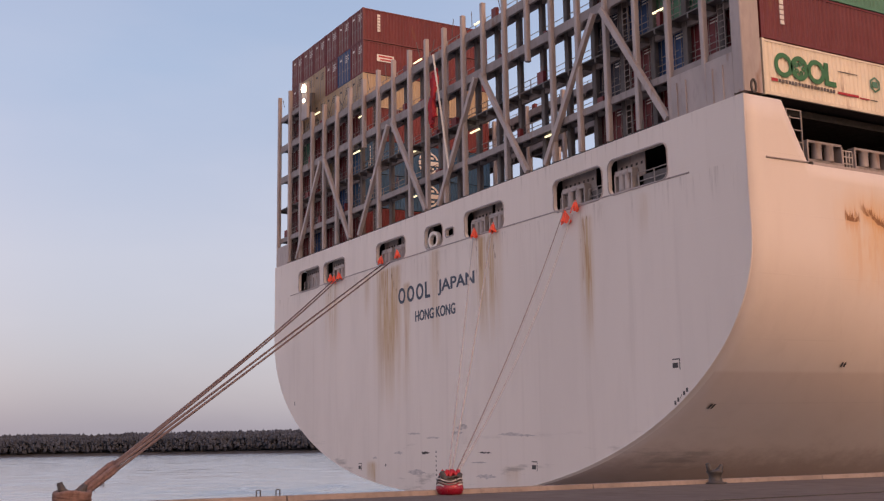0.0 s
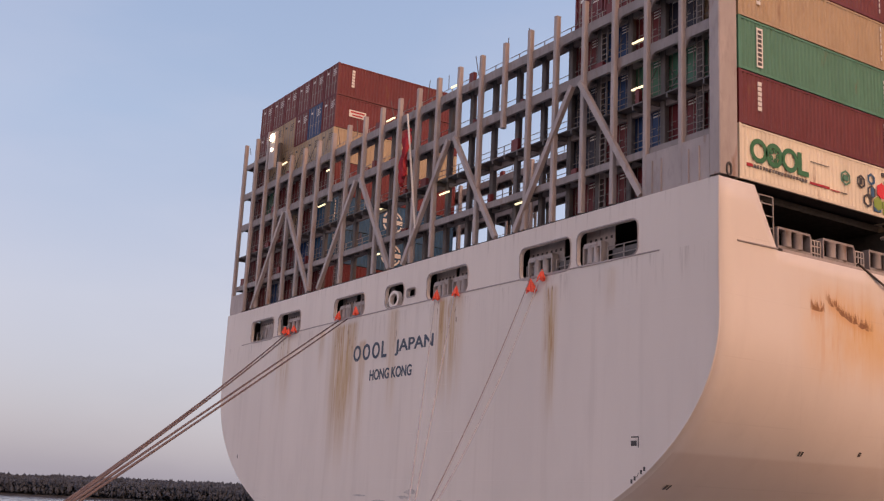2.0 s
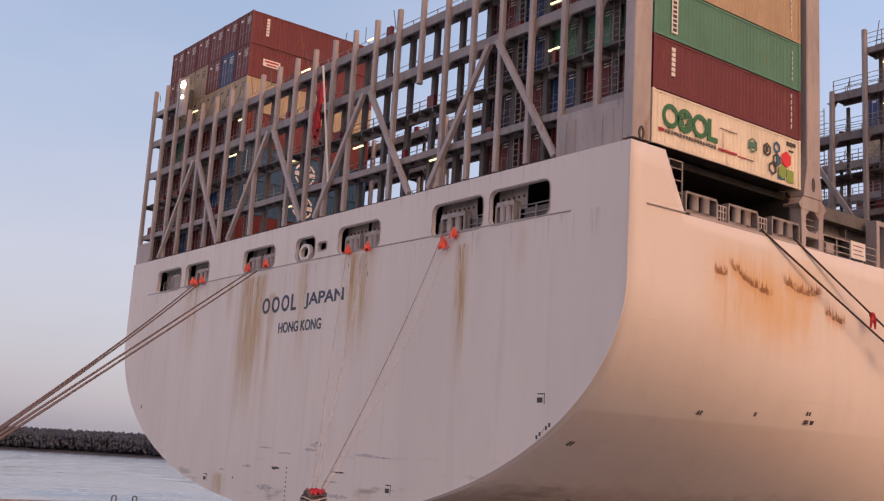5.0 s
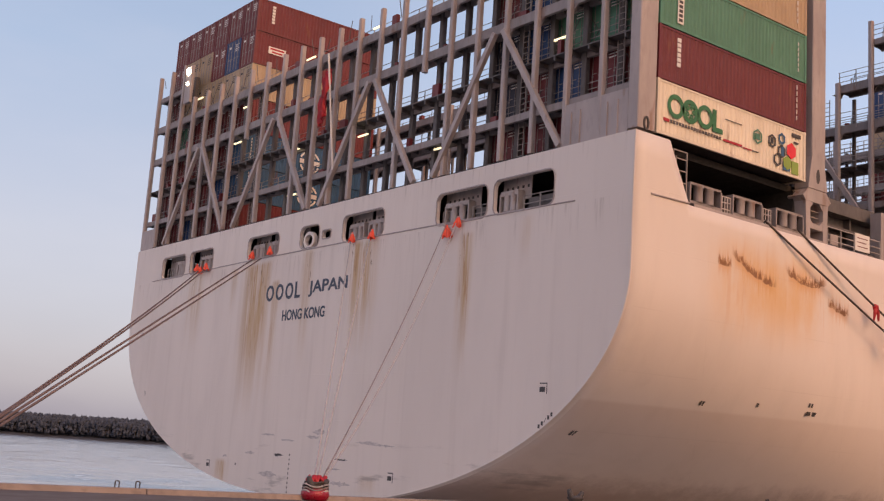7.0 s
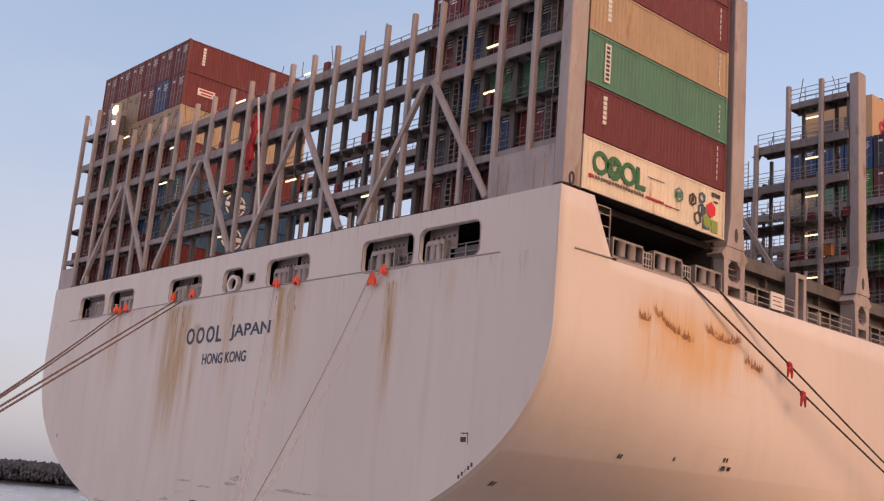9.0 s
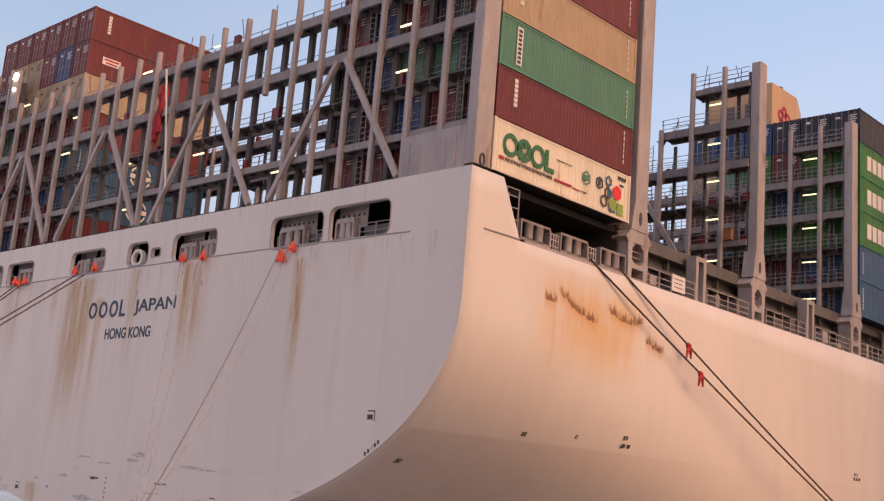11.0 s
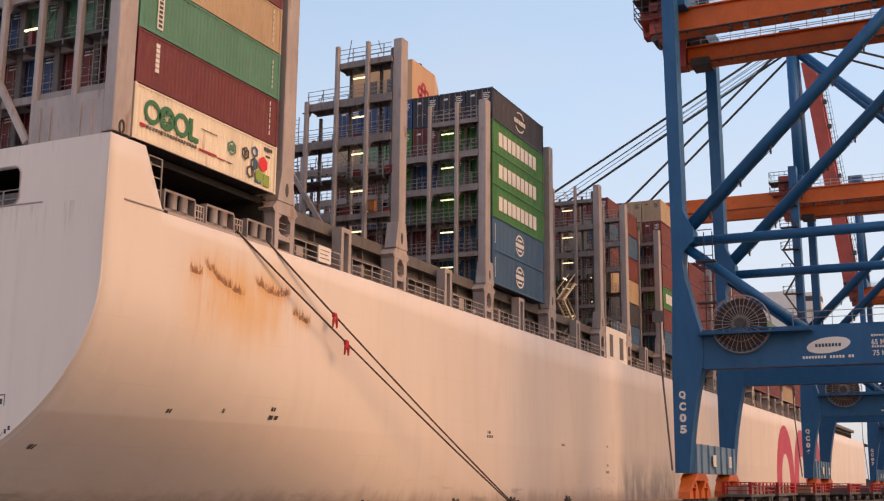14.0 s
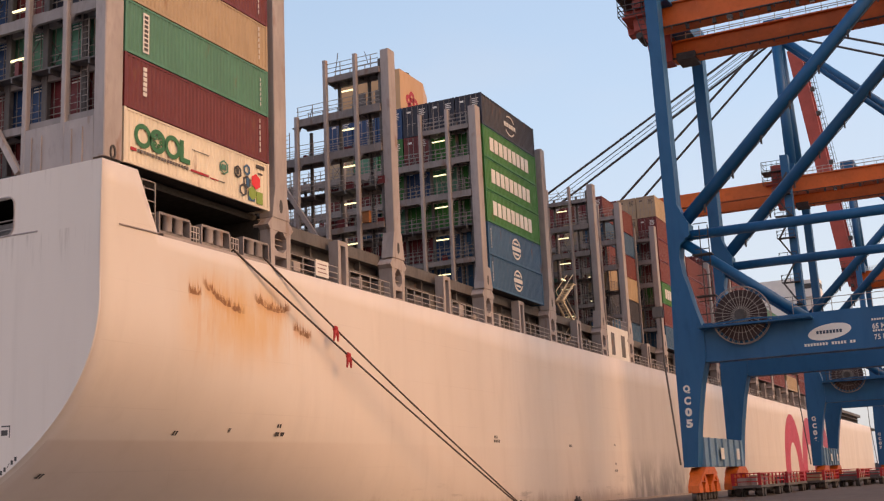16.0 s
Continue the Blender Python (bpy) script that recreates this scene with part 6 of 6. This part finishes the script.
    # machinery house and cabin
    part("machinery_house", Mesh().box(xl - 12, xl + 2, yc - 4, yc + 4, 46.0, 51.0), GIRDER, c)
    # cable reel on the aft portal beam
    rc_ = Vector((xw + 5.0, y0 - 1.6, 14.7))
    R = 2.35
    reel = part("cable_reel", Mesh().tube([rc_ + Vector((0, 0.1, 0)), rc_ + Vector((0, 0.55, 0))], 0.75, 20), GREY_DK, c, "large spoked cable reel")
    core = Mesh().tube([rc_ + Vector((0, 0.22, 0)), rc_ + Vector((0, 0.44, 0))], R * 0.88, 32)
    part("wound_cable", core, material("wound_cable_rubber", (0.05, 0.03, 0.03), 0.8, var=0.2, size=0.3), reel)
    for yy in (0.08, 0.58):
        sp = Mesh()
        for k in range(32):
            a = 2 * math.pi * k / 32
            sp.bar(rc_ + Vector((0.5 * math.cos(a), yy, 0.5 * math.sin(a))), rc_ + Vector((R * math.cos(a), yy, R * math.sin(a))), 0.04, 0.04, (0, 1, 0))
        sp.tube([rc_ + Vector((R * math.cos(a), yy, R * math.sin(a))) for a in np.linspace(0, 2 * math.pi, 41)], 0.035, 5)
        sp.tube([rc_ + Vector((R * 0.62 * math.cos(a), yy, R * 0.62 * math.sin(a))) for a in np.linspace(0, 2 * math.pi, 33)], 0.025, 5)
        part("spoke_wheel", sp, GALV, reel)
    part("hub", Mesh().tube([rc_ + Vector((0, -0.35, 0)), rc_ + Vector((0, 0.9, 0))], 0.42, 16), DARK, reel)
    part("reel_platform", Mesh().box(xw + 1.6, xw + 10.5, y0 - 2.2, y0 - 0.75, 13.85, 14.0).bar((xw + 1.6, y0 - 2.2, 14.0), (xw + 6, y0 - 2.2, 14.25), 0.12).bar((xw + 6, y0 - 2.2, 14.25), (xw + 10.5, y0 - 2.2, 14.0), 0.12), CRANE, c)
    # signs: a plain white oval, bars, and the load limits
    fy = y0 - 0.77
    ov = Mesh().add([(xw + 11.6 + 1.65 * math.cos(t), fy, 12.75 + 0.62 * math.sin(t) + 0.18 * math.cos(t)) for t in np.linspace(0, 2 * math.pi, 40, endpoint=False)], [tuple(range(40))])
    part("sign_oval", ov, WHITE, c, "plain white oval")
    ob_ = Mesh()
    for k in range(8):
        ob_.box(xw + 10.6 + 0.25 * k, xw + 10.78 + 0.25 * k, fy - 0.012, fy - 0.004, 12.62, 12.88)
    part("oval_writing", ob_, NAVY, c, "", False, "stuff")
    wb_ = Mesh()
    for k in range(17):
        if k not in (8, 14):
            wb_.box(xw + 9.6 + 0.23 * k, xw + 9.76 + 0.23 * k, fy - 0.01, fy, 11.72, 11.94)
    for z, n_ in ((13.3, 11), (12.42, 13)):
        for k in range(n_):
            wb_.box(xw + 14.8 + 0.19 * k, xw + 14.93 + 0.19 * k, fy - 0.01, fy, z, z + 0.15)
    part("sign_writing", wb_, WHITE, c, "", False, "stuff")
    lettering("65 MT", 1.3, 0.42, WHITE, at_face(FACE_STERN, xw + 15.45, fy - 0.02, 12.85), c, "load_limit")
    lettering("75 MT / 85 MT", 3.1, 0.42, WHITE, at_face(FACE_STERN, xw + 16.4, fy - 0.02, 12.0), c, "load_limit")
    for k, ch in enumerate(number):
        lettering(ch, 0.55, 0.68, WHITE, at_face(FACE_STERN, xw - 0.1, y0 - 0.87, 9.1 - 0.93 * k), c, "crane_number", 0.055)
    part("sill_plate", Mesh().box(xw + 0.73, xw + 0.76, y0 + 6, y0 + 7.2, 3.4, 4.4).box(xw + 0.73, xw + 0.76, y0 + 12.5, y0 + 13.7, 3.4, 4.4), WHITE, c)
    # access ladder cage on the aft leg, small lamps and cable conduit
    ac = Mesh()
    for z in np.arange(14, 23, 1.1):
        ac.bar((xw + 1.7, y0 - 1.1, z), (xw + 2.9, y0 - 1.1, z), 0.07)
    ac.bar((xw + 2.9, y0 - 1.1, 14), (xw + 2.9, y0 - 1.1, 22.6), 0.07).bar((xw + 2.2, y0 - 1.1, 14), (xw + 2.2, y0 - 1.1, 22.6), 0.07)
    for z in (16.5, 20.0):
        ac.box(xw + 1.6, xw + 3.2, y0 - 1.9, y0 - 0.9, z, z + 0.08)
    part("access_ladder", ac, DARK, c)
    part("conduit", Mesh().tube([(xw - 1.1, y0 - 0.9, 3), (xw - 1.75, y0 - 0.9, 11.5), (xw - 1.75, y0 - 0.9, 16)], 0.08, 6).box(xw - 2.4, xw - 1.6, y0 - 1.0, y0 - 0.3, 15.3, 16.2), GREY_DK, c)
    return c


quay_crane(55.0, "QC05", True)
quay_crane(125.5, "QC06", False)
quay_crane(218.0, "QC07", True)

# ---- red-railed flat trailers parked on the apron ----
def trailer(x, y, label):
    t = thing("flat_trailer", (x, y, QUAY), label, "trailer", "trailers on the quay")
    part("bed", Mesh().box(x - 1.25, x + 1.25, y, y + 12, QUAY + 0.75, QUAY + 0.98), GREY_DK, t)
    part("chassis_rail", Mesh().box(x - 0.6, x - 0.4, y + 0.3, y + 11.7, QUAY + 0.5, QUAY + 0.75).box(x + 0.4, x + 0.6, y + 0.3, y + 11.7, QUAY + 0.5, QUAY + 0.75), DARK, t)
    cg = Mesh()
    for yy in np.linspace(y + 0.1, y + 11.9, 7):
        for xx in (x - 1.2, x + 1.2):
            cg.bar((xx, yy, QUAY + 0.98), (xx, yy, QUAY + 2.0), 0.1)
    for zz in (1.3, 1.65, 2.0):
        for xx in (x - 1.2, x + 1.2):
            cg.bar((xx, y, QUAY + zz), (xx, y + 12, QUAY + zz), 0.08)
        for yy in (y + 0.05, y + 11.95):
            cg.bar((x - 1.2, yy, QUAY + zz), (x + 1.2, yy, QUAY + zz), 0.08)
    for xx in (x - 1.15, x + 1.15):
        cg.box(xx - 0.14, xx + 0.14, y, y + 0.1, QUAY + 0.98, QUAY + 2.05)
    part("cage", cg, RED, t, "red tubular cage")
    rl = random.Random(int(y))
    for k in range(6):
        yy = y + 0.5 + 1.85 * k
        part("cargo", Mesh().box(x - rl.uniform(0.7, 1.05), x + rl.uniform(0.7, 1.05), yy, yy + rl.uniform(1.2, 1.7), QUAY + 0.98, QUAY + rl.uniform(1.4, 1.85)), rl.choice((GREY, GREY_DK, BOX["beige"])), t)
    for yy in (y + 1.2, y + 2.4, y + 9.6, y + 10.8):
        for s in (-1, 1):
            part("wheel", Mesh().tube([(x + s * 0.7, yy, QUAY + 0.42), (x + s * 1.15, yy, QUAY + 0.42)], 0.42, 16), DARK, t)


for x, y in ((44.9, 63.2), (45.0, 76.5), (46.6, 90.0), (48.6, 104.0), (50.0, 117.0), (51.0, 131.0), (50.5, 146.0), (52.0, 161.0), (51.5, 177.0), (53.0, 193.0), (53.0, 210.0)):
    trailer(x, y, "flat trailer with a red tubular cage on the quay")
